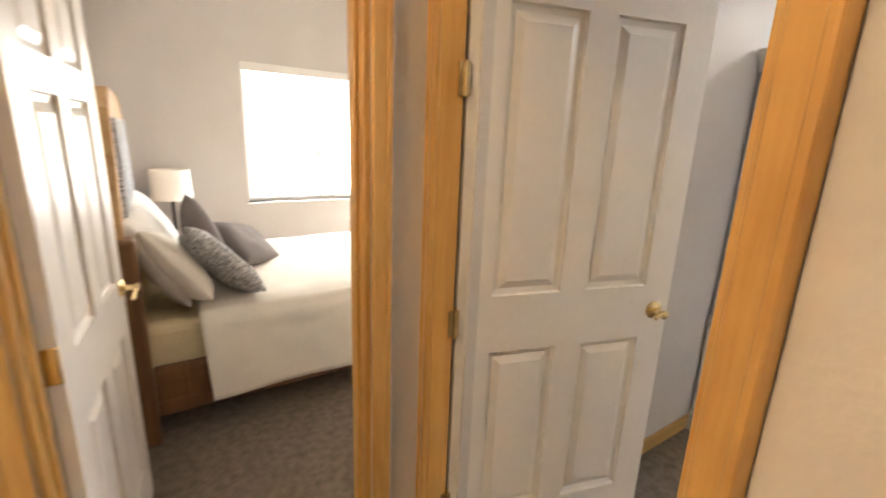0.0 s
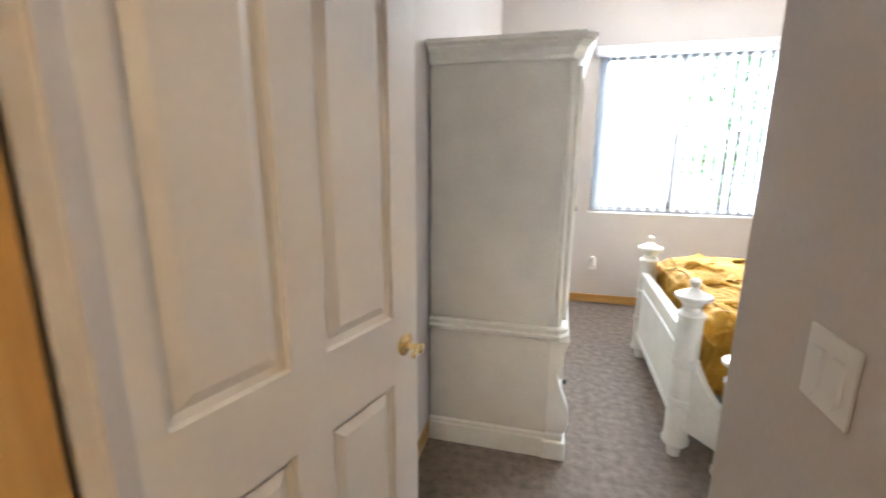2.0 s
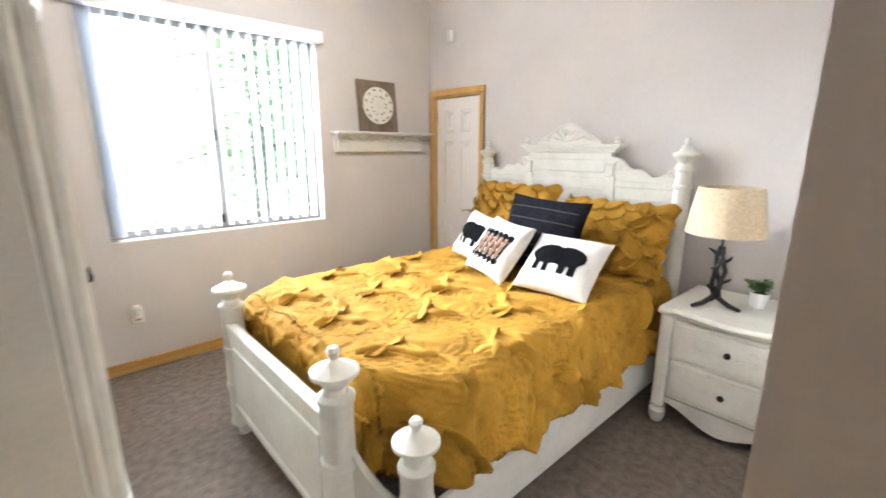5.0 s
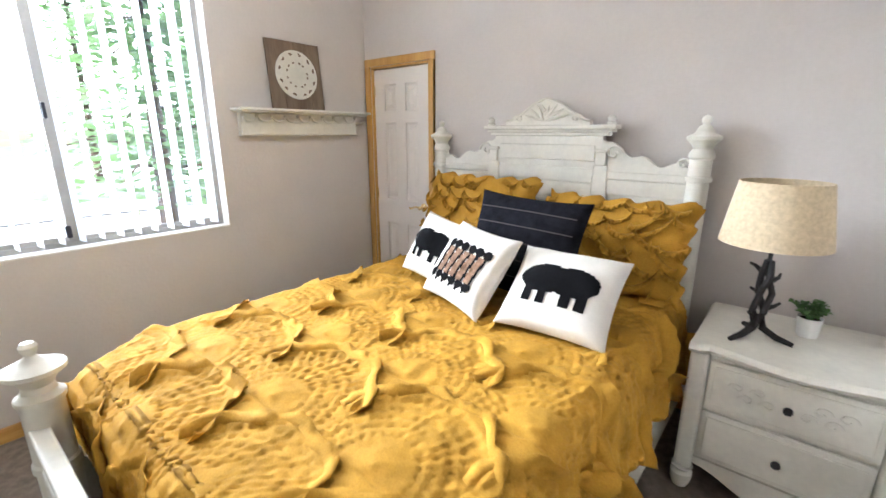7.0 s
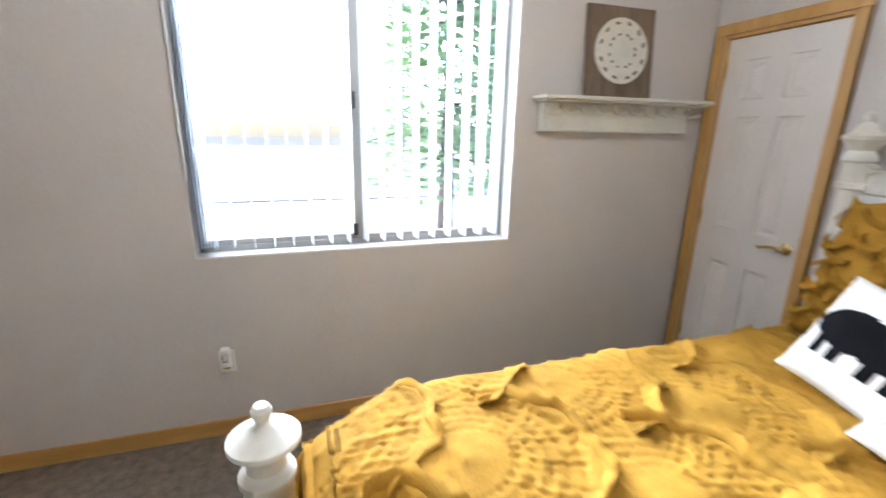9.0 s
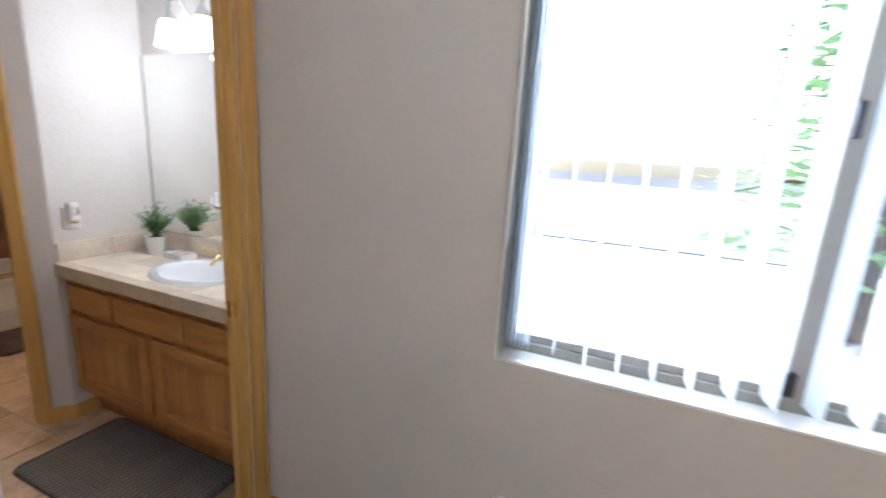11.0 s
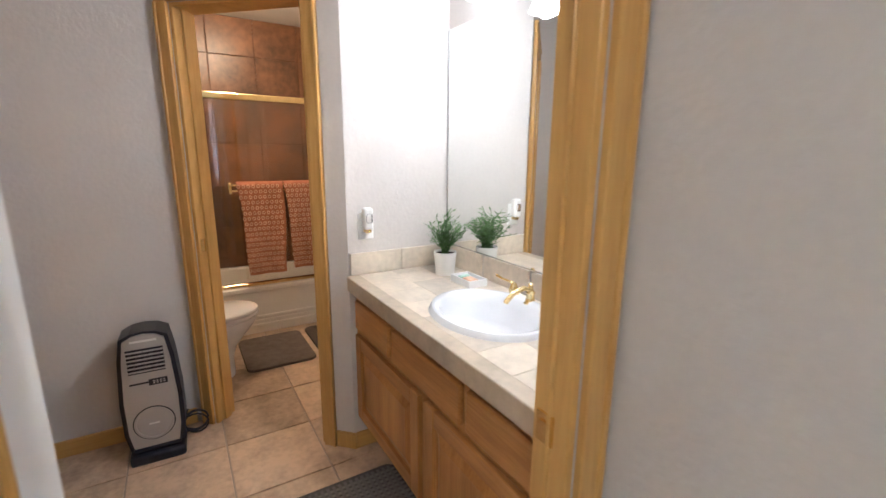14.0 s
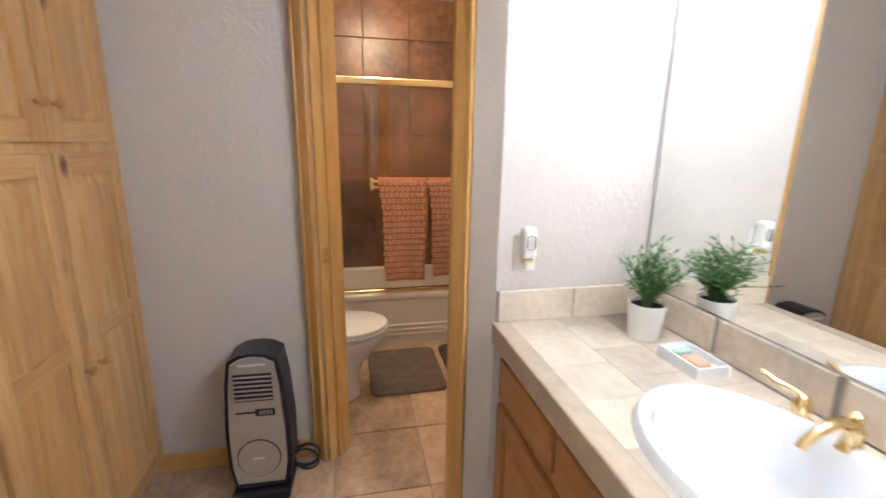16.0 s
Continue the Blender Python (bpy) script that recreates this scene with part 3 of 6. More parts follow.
# ---- armoire ----
arm = thing("armoire", (0, 0, 0), "tall antique white armoire with crown moulding against the wall", "armoire")
AY0, AY1 = 2.40, 3.52
# both sides take the darkened cream, so their shading is painted in
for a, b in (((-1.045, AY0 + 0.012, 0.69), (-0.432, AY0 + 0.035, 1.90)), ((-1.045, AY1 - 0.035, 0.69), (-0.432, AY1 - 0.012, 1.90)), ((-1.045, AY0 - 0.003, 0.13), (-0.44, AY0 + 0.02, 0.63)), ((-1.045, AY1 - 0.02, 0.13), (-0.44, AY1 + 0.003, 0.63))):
    put("side_panel", boxes((a, b), bevel=0.003), CREAMSHADED, arm, "cream side panel with its shade in the colour")
put("carcass", boxes(((-1.04, AY0 + 0.035, 0.69), (-0.40, AY1 - 0.035, 1.90)), ((-1.04, AY0 + 0.02, 0.13), (-0.40, AY1 - 0.02, 0.63))), CREAM, arm)


def ring_mould(y0, y1, xb, xf, steps, cut=0.045):
    """A moulding round three sides with clipped front corners; steps: (z, how far out)."""
    bm = bmesh.new()
    rings = []
    for z, o in steps:
        pts = [(xb, y0 - o), (xf + o - cut, y0 - o), (xf + o, y0 - o + cut), (xf + o, y1 + o - cut), (xf + o - cut, y1 + o), (xb, y1 + o)]
        rings.append([bm.verts.new((x, y, z)) for x, y in pts])
    for a, b in zip(rings, rings[1:]):
        for i in range(6):
            bm.faces.new((a[i], a[(i + 1) % 6], b[(i + 1) % 6], b[i]))
    bm.faces.new(rings[0])
    bm.faces.new(rings[-1])
    return bm


put("crown_moulding", ring_mould(AY0 + 0.012, AY1 - 0.012, -1.045, -0.39, [(1.885, 0), (1.893, 0.012), (1.905, 0.012), (1.915, 0.02), (1.935, 0.028), (1.95, 0.045), (1.958, 0.045), (1.968, 0.06), (1.985, 0.06)]), CREAM, arm)
put("waist_moulding", ring_mould(AY0, AY1, -1.045, -0.38, [(0.625, 0), (0.632, 0.012), (0.645, 0.022), (0.655, 0.022), (0.66, 0.012), (0.672, 0.012), (0.682, 0.018), (0.69, 0.01)]), CREAM, arm)
put("plinth", ring_mould(AY0, AY1, -1.045, -0.38, [(0.0, 0.018), (0.10, 0.018), (0.11, 0.012), (0.122, 0.012), (0.135, 0.0)]), CREAM, arm)
for yy in (AY0 + 0.03, AY1 - 0.03):
    bm = boxes(((-0.432, yy - 0.016, 0.69), (-0.405, yy + 0.016, 1.89)), bevel=0.006)
    put("pilaster", bm, CREAM, arm)
    out = []
    for i in range(25):
        z = 0.14 + 0.485 * i / 24
        out.append((-0.385 + 0.028 * math.sin(i / 24 * 2 * math.pi) + 0.03 * math.cos(i / 24 * math.pi) ** 2, z))
    bm = prism([(-0.44, 0.14)] + out + [(-0.44, 0.625)], yy - 0.03, yy + 0.03)
    put("scroll_bracket", bm, CREAM, arm)
    put("bracket_foot", boxes(((-0.46, yy - 0.06, 0.0), (-0.345, yy + 0.055, 0.10)), ((-0.45, yy - 0.045, 0.10), (-0.36, yy + 0.045, 0.135)), bevel=0.008, seg=2), CREAM, arm)
mid = (AY0 + AY1) / 2
for a, b, k in ((AY0 + 0.06, mid - 0.004, 1), (mid + 0.004, AY1 - 0.06, -1)):
    d = put("cabinet_door", boxes(((-0.40, a, 0.71), (-0.375, b, 1.87)), ((-0.376, a + 0.05, 0.77), (-0.368, b - 0.05, 1.80)), bevel=0.005), CREAM, arm)
    put("knob", lathe([(0.006, 0), (0.006, 0.015), (0.014, 0.02), (0.014, 0.03), (0, 0.034)], 12, Matrix.Translation((-0.375, b - 0.035 if k > 0 else a + 0.035, 1.20)) @ pose(0, 0, 0, 0, 90, 0)), IRON, d, "dark metal knob", True)
    put("escutcheon", boxes(((-0.3755, (b - 0.05 if k > 0 else a + 0.02), 1.10), (-0.372, (b - 0.02 if k > 0 else a + 0.05), 1.30))), CHROME, d)
for z in (0.15, 0.39):
    d = put("drawer", boxes(((-0.40, AY0 + 0.07, z), (-0.375, AY1 - 0.07, z + 0.225)), bevel=0.006), CREAM, arm)
    for yy in (AY0 + 0.3, AY1 - 0.3):
        put("knob", lathe([(0.006, 0), (0.006, 0.015), (0.014, 0.02), (0.014, 0.03), (0, 0.034)], 12, Matrix.Translation((-0.375, yy, z + 0.11)) @ pose(0, 0, 0, 0, 90, 0)), IRON, d, "dark metal knob", True)
ped = [(-0.32, 0), (-0.30, 0.05), (-0.22, 0.05), (-0.16, 0.09), (-0.08, 0.12), (0, 0.16), (0.08, 0.12), (0.16, 0.09), (0.22, 0.05), (0.30, 0.05), (0.32, 0)]
put("pediment", moved(prism(ped, -0.02, 0.02), Matrix.Translation((-0.37, mid, 1.98)) @ pose(0, 0, 0, 0, 0, 90)), CREAM, arm, "carved cream pediment")

# ---- bed ----
bed = thing("bed", (0, 0, 0), "antique white carved bed with turned posts and a footboard", "bed")


def turned_post(h, r, top_r):
    """A turned bed post with bead rings, a flat cap and a finial."""
    p = [(0.0, 0), (0.030, 0), (0.034, 0.03), (0.026, 0.045), (r * 0.9, 0.06), (r * 1.12, 0.075), (r * 1.12, 0.095), (r, 0.11)]
    for f in (0.33, 0.55):
        z = h * f
        p += [(r, z - 0.02), (r * 1.12, z - 0.012), (r * 1.12, z + 0.012), (r, z + 0.02)]
    z = h - 0.20
    p += [(r, z), (r * 1.14, z + 0.01), (r * 1.14, z + 0.025), (r * 0.8, z + 0.04), (r * 0.72, z + 0.06), (r * 0.95, z + 0.085), (top_r, z + 0.105), (top_r, z + 0.118), (r * 0.75, z + 0.135), (0.018, z + 0.150), (0.014, z + 0.158), (0.021, z + 0.172), (0.023, z + 0.185), (0.016, z + 0.197), (0.0, z + 0.20)]
    return lathe(p, 24)


for x, y, h in ((0.20, 2.585, 0.935), (0.225, 3.73, 0.93), (0.36, 2.365, 0.715), (0.385, 3.94, 0.62)):
    put("foot_post", moved(turned_post(h, 0.056, 0.080), Matrix.Translation((x, y, 0))), CREAM, bed, "", True)
put("footboard", boxes(((0.185, 2.62, 0.21), (0.215, 3.70, 0.63))), CREAM, bed)
put("footboard_top_rail", boxes(((0.175, 2.62, 0.63), (0.225, 3.70, 0.665)), bevel=0.006, seg=2), CREAM, bed)
put("footboard_bottom_rail", boxes(((0.178, 2.62, 0.17), (0.222, 3.70, 0.21)), bevel=0.006, seg=2), CREAM, bed)
put("footboard_field", boxes(((0.176, 2.70, 0.27), (0.187, 3.63, 0.56)), bevel=0.006, seg=2), CREAM, bed)
for y0, y1 in ((2.585, 2.365), (3.73, 3.94)):
    bm = bmesh.new()
    top, bot = [], []
    for i in range(13):
        u = i / 12
        x, y = 0.20 + 0.16 * u, y0 + (y1 - y0) * u
        zt = 0.70 - 0.34 * math.sin(u * math.pi / 2) ** 0.7
        top.append((x, y, zt))
        bot.append((x, y, 0.17))
    d = Vector((y1 - y0, -0.16, 0)).normalized() * 0.016
    rows = [[bm.verts.new(Vector(p) + s * d) for p in line] for s in (1, -1) for line in (bot, top)]
    for a, b in ((rows[0], rows[1]), (rows[3], rows[2]), (rows[1], rows[3]), (rows[2], rows[0])):
        for i in range(12):
            bm.faces.new((a[i], a[i + 1], b[i + 1], b[i]))
    put("wing_board", bm, CREAM, bed, "", True)
for y in (2.365, 3.94):
    put("side_rail", boxes(((0.36, y - 0.015, 0.10), (2.53, y + 0.015, 0.34)), bevel=0.006), CREAM, bed)
# headboard against the east wall
HX = 2.57
for y in (2.42, 4.06):
    bm = lathe([(0.0, 0), (0.048, 0), (0.05, 0.1), (0.05, 1.30), (0.060, 1.305), (0.060, 1.325), (0.05, 1.33), (0.05, 1.41), (0.058, 1.42), (0.058, 1.435), (0.044, 1.46), (0.05, 1.48), (0.076, 1.505), (0.076, 1.52), (0.045, 1.535), (0.036, 1.55), (0.03, 1.565), (0.014, 1.575), (0.022, 1.595), (0.018, 1.61), (0.0, 1.62)], 24, Matrix.Translation((HX, y, 0)))
    put("head_post", bm, CREAM, bed, "", True)
put("headboard_panel", boxes(((2.56, 2.46, 0.25), (2.59, 4.02, 1.29)), bevel=0.004), CREAM, bed)
put("headboard_rail", boxes(((2.55, 2.46, 1.29), (2.60, 4.02, 1.33)), bevel=0.004), CREAM, bed)
for y0, y1 in ((2.46, 2.86), (3.64, 4.02)):
    put("headboard_board", boxes(((2.552, y0, 1.205), (2.5598, y1, 1.285)), bevel=0.003), CREAM, bed)
    bm = boxes(((2.548, y0 + 0.03, 1.155), (2.5598, y1 - 0.03, 1.175)), ((2.548, y0 + 0.03, 0.80), (2.5598, y0 + 0.05, 1.155)), ((2.548, y1 - 0.05, 0.80), (2.5598, y1 - 0.03, 1.155)), bevel=0.004)
    put("panel_moulding", bm, CREAM, bed)
for z in (0.90, 0.99, 1.08, 1.17, 1.26):
    put("headboard_board", boxes(((2.551, 2.945, z), (2.5598, 3.555, z + 0.083)), bevel=0.003), CREAM, bed)
for y in (2.86, 3.56):
    put("pilaster", boxes(((2.543, y, 0.9), (2.5597, y + 0.08, 1.36)), ((2.536, y + 0.012, 1.36), (2.5597, y + 0.068, 1.43)), ((2.530, y + 0.004, 1.43), (2.5597, y + 0.076, 1.45)), bevel=0.004), CREAM, bed)
put("head_frieze", boxes(((2.555, 2.90, 1.33), (2.595, 3.60, 1.52)), ((2.548, 2.94, 1.38), (2.556, 3.56, 1.47)), bevel=0.004), CREAM, bed)
bm = boxes(((2.545, 2.87, 1.52), (2.605, 3.63, 1.54)), ((2.535, 2.85, 1.54), (2.615, 3.65, 1.556)), ((2.52, 2.83, 1.556), (2.625, 3.67, 1.578)), bevel=0.004, seg=2)
put("head_cornice", bm, CREAM, bed)
def crest_top(u):
    """The carved top edge: a dome that sweeps out to flat shoulders; u from -1 to 1."""
    v = abs(u)
    return 0.028 + 0.122 * (1 - v * v * (3 - 2 * v)) * (1 + 0.05 * math.cos(v * 18)) ** 0.5


crest = [(-0.27, 0)] + [(-0.27 + 0.54 * i / 48, crest_top(-1 + 2 * i / 48)) for i in range(49)] + [(0.27, 0)]
put("crest", moved(prism(crest, -0.02, 0.02), Matrix.Translation((HX, 3.25, 1.578)) @ pose(0, 0, 0, 0, 0, 90)), CREAM, bed, "carved cream crest")
put("crest_edge", tube([(HX - 0.02, 3.25 - 0.27 + 0.54 * i / 40, 1.574 + crest_top(-1 + 2 * i / 40)) for i in range(41)], 0.008, 6), CREAM, bed, "", True)
for k in range(9):
    a = math.pi * (0.08 + 0.84 * k / 8)
    r = 0.075 + 0.075 * abs(math.cos(a))
    leafp = []
    for i in range(6):
        q = i / 5
        leafp.append((HX - 0.021 - 0.006 * math.sin(q * math.pi), 3.25 + r * q * math.cos(a) + 0.012 * math.sin(q * 3 + k), 1.603 + r * q * math.sin(a) * 0.95))
    put("carved_leaf", tube(leafp, [0.006, 0.011, 0.013, 0.011, 0.008, 0.003], 6), CREAM, bed, "", True)
for s in (-1, 1):
    put("carved_scroll", tube([(HX - 0.022, 3.25 + s * (0.185 + 0.034 * math.cos(t * 0.6) * (1 - t / 14)), 1.615 + 0.026 * math.sin(t * 0.6) * (1 - t / 14)) for t in range(12)], 0.007, 6), CREAM, bed, "", True)
for s in (-1, 1):
    pts = [(0.0, 0.0), (0.0, 0.17)] + [(0.03 + 0.36 * i / 16, 0.155 - 0.115 * math.sin(i / 16 * math.pi / 2) + 0.016 * math.sin(i * 0.9)) for i in range(17)] + [(0.42, 0.05), (0.44, 0.03), (0.44, 0.0)]
    bm = prism([(s * x, z) for x, z in pts], -0.014, 0.014)
    tube([(s * (0.07 + 0.05 * math.cos(t * 0.55) * (1 - t / 16)), -0.02, 0.10 + 0.045 * math.sin(t * 0.55) * (1 - t / 16)) for t in range(14)], 0.008, 6, bm)
    tube([(s * (0.41 + 0.028 * math.cos(t * 0.55) * (1 - t / 16)), -0.016, 0.055 + 0.028 * math.sin(t * 0.55) * (1 - t / 16)) for t in range(14)], 0.009, 6, bm)
    m = Matrix.Translation((HX, 3.25 - s * 0.0, 1.33)) @ pose(0, 0, 0, 0, 0, -90)
    moved(bm, m @ Matrix.Translation((s * 0.345, 0, 0)))
    put("scroll_shoulder", bm, CREAM, bed, "carved scroll shoulder")
    put("head_finial", lathe([(0.0, 0), (0.022, 0), (0.026, 0.012), (0.016, 0.02), (0.024, 0.035), (0.014, 0.05), (0.0, 0.055)], 14, Matrix.Translation((HX - 0.01, 3.25 + s * 0.385, 1.578))), CREAM, bed, "", True)
mattress = tagged(put("mattress", boxes(((0.45, 2.62, 0.30), (2.53, 3.86, 0.68)), bevel=0.05, seg=3), LINEN), "thick pale mattress under the bedspread on the bed", "mattress")

# ---- mustard bedspread with gathered fans and ruffles ----
spread = thing("bedspread", (0, 0, 0), "mustard yellow ruffled cotton bedspread over the bed", "bedspread")
X0, X1, YC, HALF, TOP = 0.275, 2.46, 3.21, 0.83, 0.745
DROP_N, DROP_F = 0.40, 0.30
RAD = 0.09


def fans(u, v):
    """Fish-scale fans: the fan that covers (u, v), its radius share and angle."""
    best = None
    dw, dh, R = 0.46, 0.36, 0.33
    row0 = math.floor(u / dh)
    for row in (row0 + 2, row0 + 1, row0, row0 - 1):
        off = 0.5 * dw if row % 2 else 0.0
        col = round((v - off) / dw)
        cu, cv = row * dh, col * dw + off
        du, dv = u - cu, v - cv
        r = math.hypot(du, dv * 1.25)
        if du <= 0.02 and r < R * (1 + 0.05 * math.sin(9 * math.atan2(dv, du) + row)):
            return row, col, r / R, math.atan2(dv, -du), cu, cv
    return row0, 0, 0.5, 0.0, 0, 0


def fold(s):
    """Along the arc across the bed: s from the near hem to the far hem gives (y, z, normal y, normal z)."""
    q = math.pi / 2 * RAD
    flat = 2 * (HALF - RAD)
    a = DROP_N - RAD
    if s < a:
        return YC - HALF - 0.05 * (1 - s / a), TOP - RAD - (a - s), -1.0, 0.1
    s -= a
    if s < q:
        t = s / RAD
        return YC - HALF + RAD - RAD * math.cos(t), TOP - RAD + RAD * math.sin(t), -math.cos(t), math.sin(t)
    s -= q
    if s < flat:
        return YC - HALF + RAD + s, TOP, 0.0, 1.0
    s -= flat
    if s < q:
        t = s / RAD
        return YC + HALF - RAD + RAD * math.sin(t), TOP - RAD + RAD * math.cos(t), math.sin(t), math.cos(t)
    s -= q
    return YC + HALF + 0.02, TOP - RAD - s, 1.0, 0.1


LEN = DROP_N - RAD + math.pi * RAD + 2 * (HALF - RAD) + DROP_F - RAD
FOOT = 0.26
nu, ns = 300, 320


def spread_point(u, s, lift=0.0):
    """u: from the head end towards the foot, past X0 it falls down at the foot."""
    y, z, ny, nz = fold(s)
    span = X1 - X0
    x = X1 - u
    nx = 0.0
    if u > span - RAD:
        t = u - (span - RAD)
        if t < math.pi / 2 * RAD:
            a = t / RAD
            x = X0 + RAD - RAD * math.sin(a)
            dz = RAD * (1 - math.cos(a))
            nx, nz = -math.sin(a), nz * math.cos(a)
        else:
            x = X0 - 0.0
            dz = RAD + t - math.pi / 2 * RAD
            nx, nz = -1.0, 0.0
        z -= dz * min(1.0, max(0.15, (z - 0.3) / 0.4))
        x += 0.03
    pull = max(0.0, min(1.0, (0.60 - x) / 0.28))
    y += (YC - y) * (0.28 if y < YC else 0.17) * pull * pull * (3 - 2 * pull)
    row, col, rr, th, cu, cv = fans(u, s)
    pl = noise.noise(Vector((u * 5, s * 5, 0)))
    fine = noise.noise(Vector((u * 22, s * 22, 3)))
    h = 0.012 * pl + 0.004 * fine
    h += 0.020 * (1 - rr) * max(0.0, math.cos(th * 0.8))
    if rr > 0.36:
        ring = (rr - 0.36) / 0.64 * 5
        k, f = int(ring), ring % 1.0
        wob = noise.noise(Vector((th * 6, row * 3.1 + col, 1)))
        h -= 0.0038 * math.exp(-((f - 0.5) / 0.20) ** 2)
        h += 0.0046 * math.sin(th * (30 + 5 * k) + 4 * fine + k * 1.7) * math.sin(math.pi * f) * (0.8 + 0.7 * wob)
    if rr > 0.90:
        h += 0.011 * (rr - 0.90) / 0.1 * (0.7 + 0.8 * noise.noise(Vector((th * 5, row * 2.3 + col * 1.7, 7))))
    if s < DROP_N - RAD:
        h += (0.020 * math.sin(u * 17 + 2 * pl) + 0.009 * math.sin(u * 41 + 5 * pl)) * (1 - s / (DROP_N - RAD))
    h += lift
    n = Vector((nx, ny, nz)).normalized()
    return Vector((x, y, z)) + n * h, n


UL = X1 - X0 + FOOT
verts, faces = [], []
for i in range(nu + 1):
    for j in range(ns + 1):
        u, s = UL * i / nu, LEN * j / ns
        hem = 0.05 * abs(math.sin(u * 6.5)) if s < 0.02 else 0
        verts.append(spread_point(u, s + hem * 0.6)[0])
for i in range(nu):
    for j in range(ns):
        k = i * (ns + 1) + j
        faces.append((k, k + 1, k + ns + 2, k + ns + 1))
me = bpy.data.meshes.new("cover")
me.from_pydata(verts, [], faces)
me.materials.append(MUSTARD)
me.shade_smooth()
cover = new("cover", me)
cover.parent = spread
sol = cover.modifiers.new("thickness", "SOLIDIFY")
sol.thickness, sol.offset = 0.006, -1

random.seed(11)
for row in range(0, 8):
    off = 0.23 if row % 2 else 0.0
    for col in range(-1, 7):
        cu, cv = row * 0.36, col * 0.46 + off
        bm = bmesh.new()
        line_a, line_b, line_c = [], [], []
        n = 54
        amp = random.uniform(0.6, 1.25)
        for k in range(n + 1):
            th = -1.30 + 2.6 * k / n
            R = 0.33 * (1 + 0.04 * math.sin(9 * th + row))
            u, s = cu - R * math.cos(th), cv + R * math.sin(th) / 1.25
            g = fans(u + 0.02, s)
            if u < 0.02 or u > UL - 0.02 or s < 0.01 or s > LEN - 0.01 or abs(th) > 1.25:
                if len(line_a) < 4:
                    line_a, line_b, line_c = [], [], []
                    continue
                break
            p, nn = spread_point(u, s, -0.004)
            w = noise.noise(Vector((th * 6, row * 3 + col, 2)))
            ue = max(0.01, min(UL - 0.01, cu - (R + 0.05) * math.cos(th)))
            se = max(0.005, min(LEN - 0.005, cv + (R + 0.05) * math.sin(th) / 1.25))
            out = spread_point(ue, se)[0] - p
            side = out.cross(nn)
            flare = max(0.0, noise.noise(Vector((th * 2.3, row * 5 + col * 2, 9))) + (0.75 if s < DROP_N else 0.25)) * amp
            wave = 0.30 * math.sin(th * 31 + 6 * w)
            line_a.append(bm.verts.new(p))
            line_b.append(bm.verts.new(p + nn * (0.007 + 0.004 * w + 0.010 * flare) + out * (0.40 + 0.18 * wave)))
            line_c.append(bm.verts.new(p + nn * (0.010 + (0.055 if s < DROP_N else 0.034) * flare + 0.016 * wave * amp) + out * (0.90 + 0.35 * w - 0.30 * flare) + side * 0.22 * wave))
        if len(line_a) < 5:
            bm.free()
            continue
        for a, b in ((line_a, line_b), (line_b, line_c)):
            for i in range(len(a) - 1):
                bm.faces.new((a[i], a[i + 1], b[i + 1], b[i]))
        r = put("ruffle", bm, MUSTARD, spread, "", True)
        so = r.modifiers.new("thickness", "SOLIDIFY")
        so.thickness = 0.003


# ---- pillows ----
def pillow_bm(w, h, t, seed, puff=0.45, edge=0.0, n=26):
    """A stuffed square lying in x-z, puffed along y."""
    vs, fs = [], []
    for side in (-1, 1):
        for i in range(n + 1):
            for j in range(n + 1):
                a, b = 2 * i / n - 1, 2 * j / n - 1
                d = max(0.0, (1 - abs(a) ** 2.6) * (1 - abs(b) ** 2.6)) ** puff
                pin = 1 - 0.07 * (1 - abs(b) ** 2) * abs(a) ** 3
                pin2 = 1 - 0.07 * (1 - abs(a) ** 2) * abs(b) ** 3
                wr = 0.010 * noise.noise(Vector((a * 2.2 + seed, b * 2.2, side * 2.0)))
                ed = edge * math.sin(17 * (a if abs(b) > 0.9 else b)) * (max(abs(a), abs(b)) > 0.93)
                vs.append((a * w / 2 * pin + ed, side * (t / 2 * d + 0.004) + wr * d, h / 2 + b * h / 2 * pin2 + ed))
        o = 0 if side < 0 else (n + 1) ** 2
        for i in range(n):
            for j in range(n):
                k = o + i * (n + 1) + j
                fs.append((k, k + 1, k + n + 2, k + n + 1) if side < 0 else (k, k + n + 1, k + n + 2, k + 1))
    m = (n + 1) ** 2
    rim = [i * (n + 1) for i in range(n + 1)] + [n * (n + 1) + j for j in range(1, n + 1)] + [i * (n + 1) + n for i in range(n - 1, -1, -1)] + [j for j in range(n - 1, 0, -1)]
    for a, b in zip(rim, rim[1:] + rim[:1]):
        fs.append((a, b, m + b, m + a))
    return vs, fs


def pillow(name, m, mt, w, h, t, seed, label, puff=0.45, edge=0.0, n=26):
    e = thing(name, (0, 0, 0), label, "pillow")
    vs, fs = pillow_bm(w, h, t, seed, puff, edge, n)
    me = bpy.data.meshes.new("cushion")
    me.from_pydata(vs, [], fs)
    me.materials.append(mt)
    me.shade_smooth()
    c = new("cushion", me)
    c.parent = e
    e.matrix_world = m
    return e


def face_y(x, z, w, h, t, seed, puff=0.45):
    """The pillow's front at (x, z)."""
    a, b = 2 * x / w, 2 * z / h - 1
    d = max(0.0, (1 - abs(a) ** 2.6) * (1 - abs(b) ** 2.6)) ** puff
    return -(t / 2 * d + 0.004) + 0.010 * noise.noise(Vector((a * 2.2 + seed, b * 2.2, -2.0))) * d


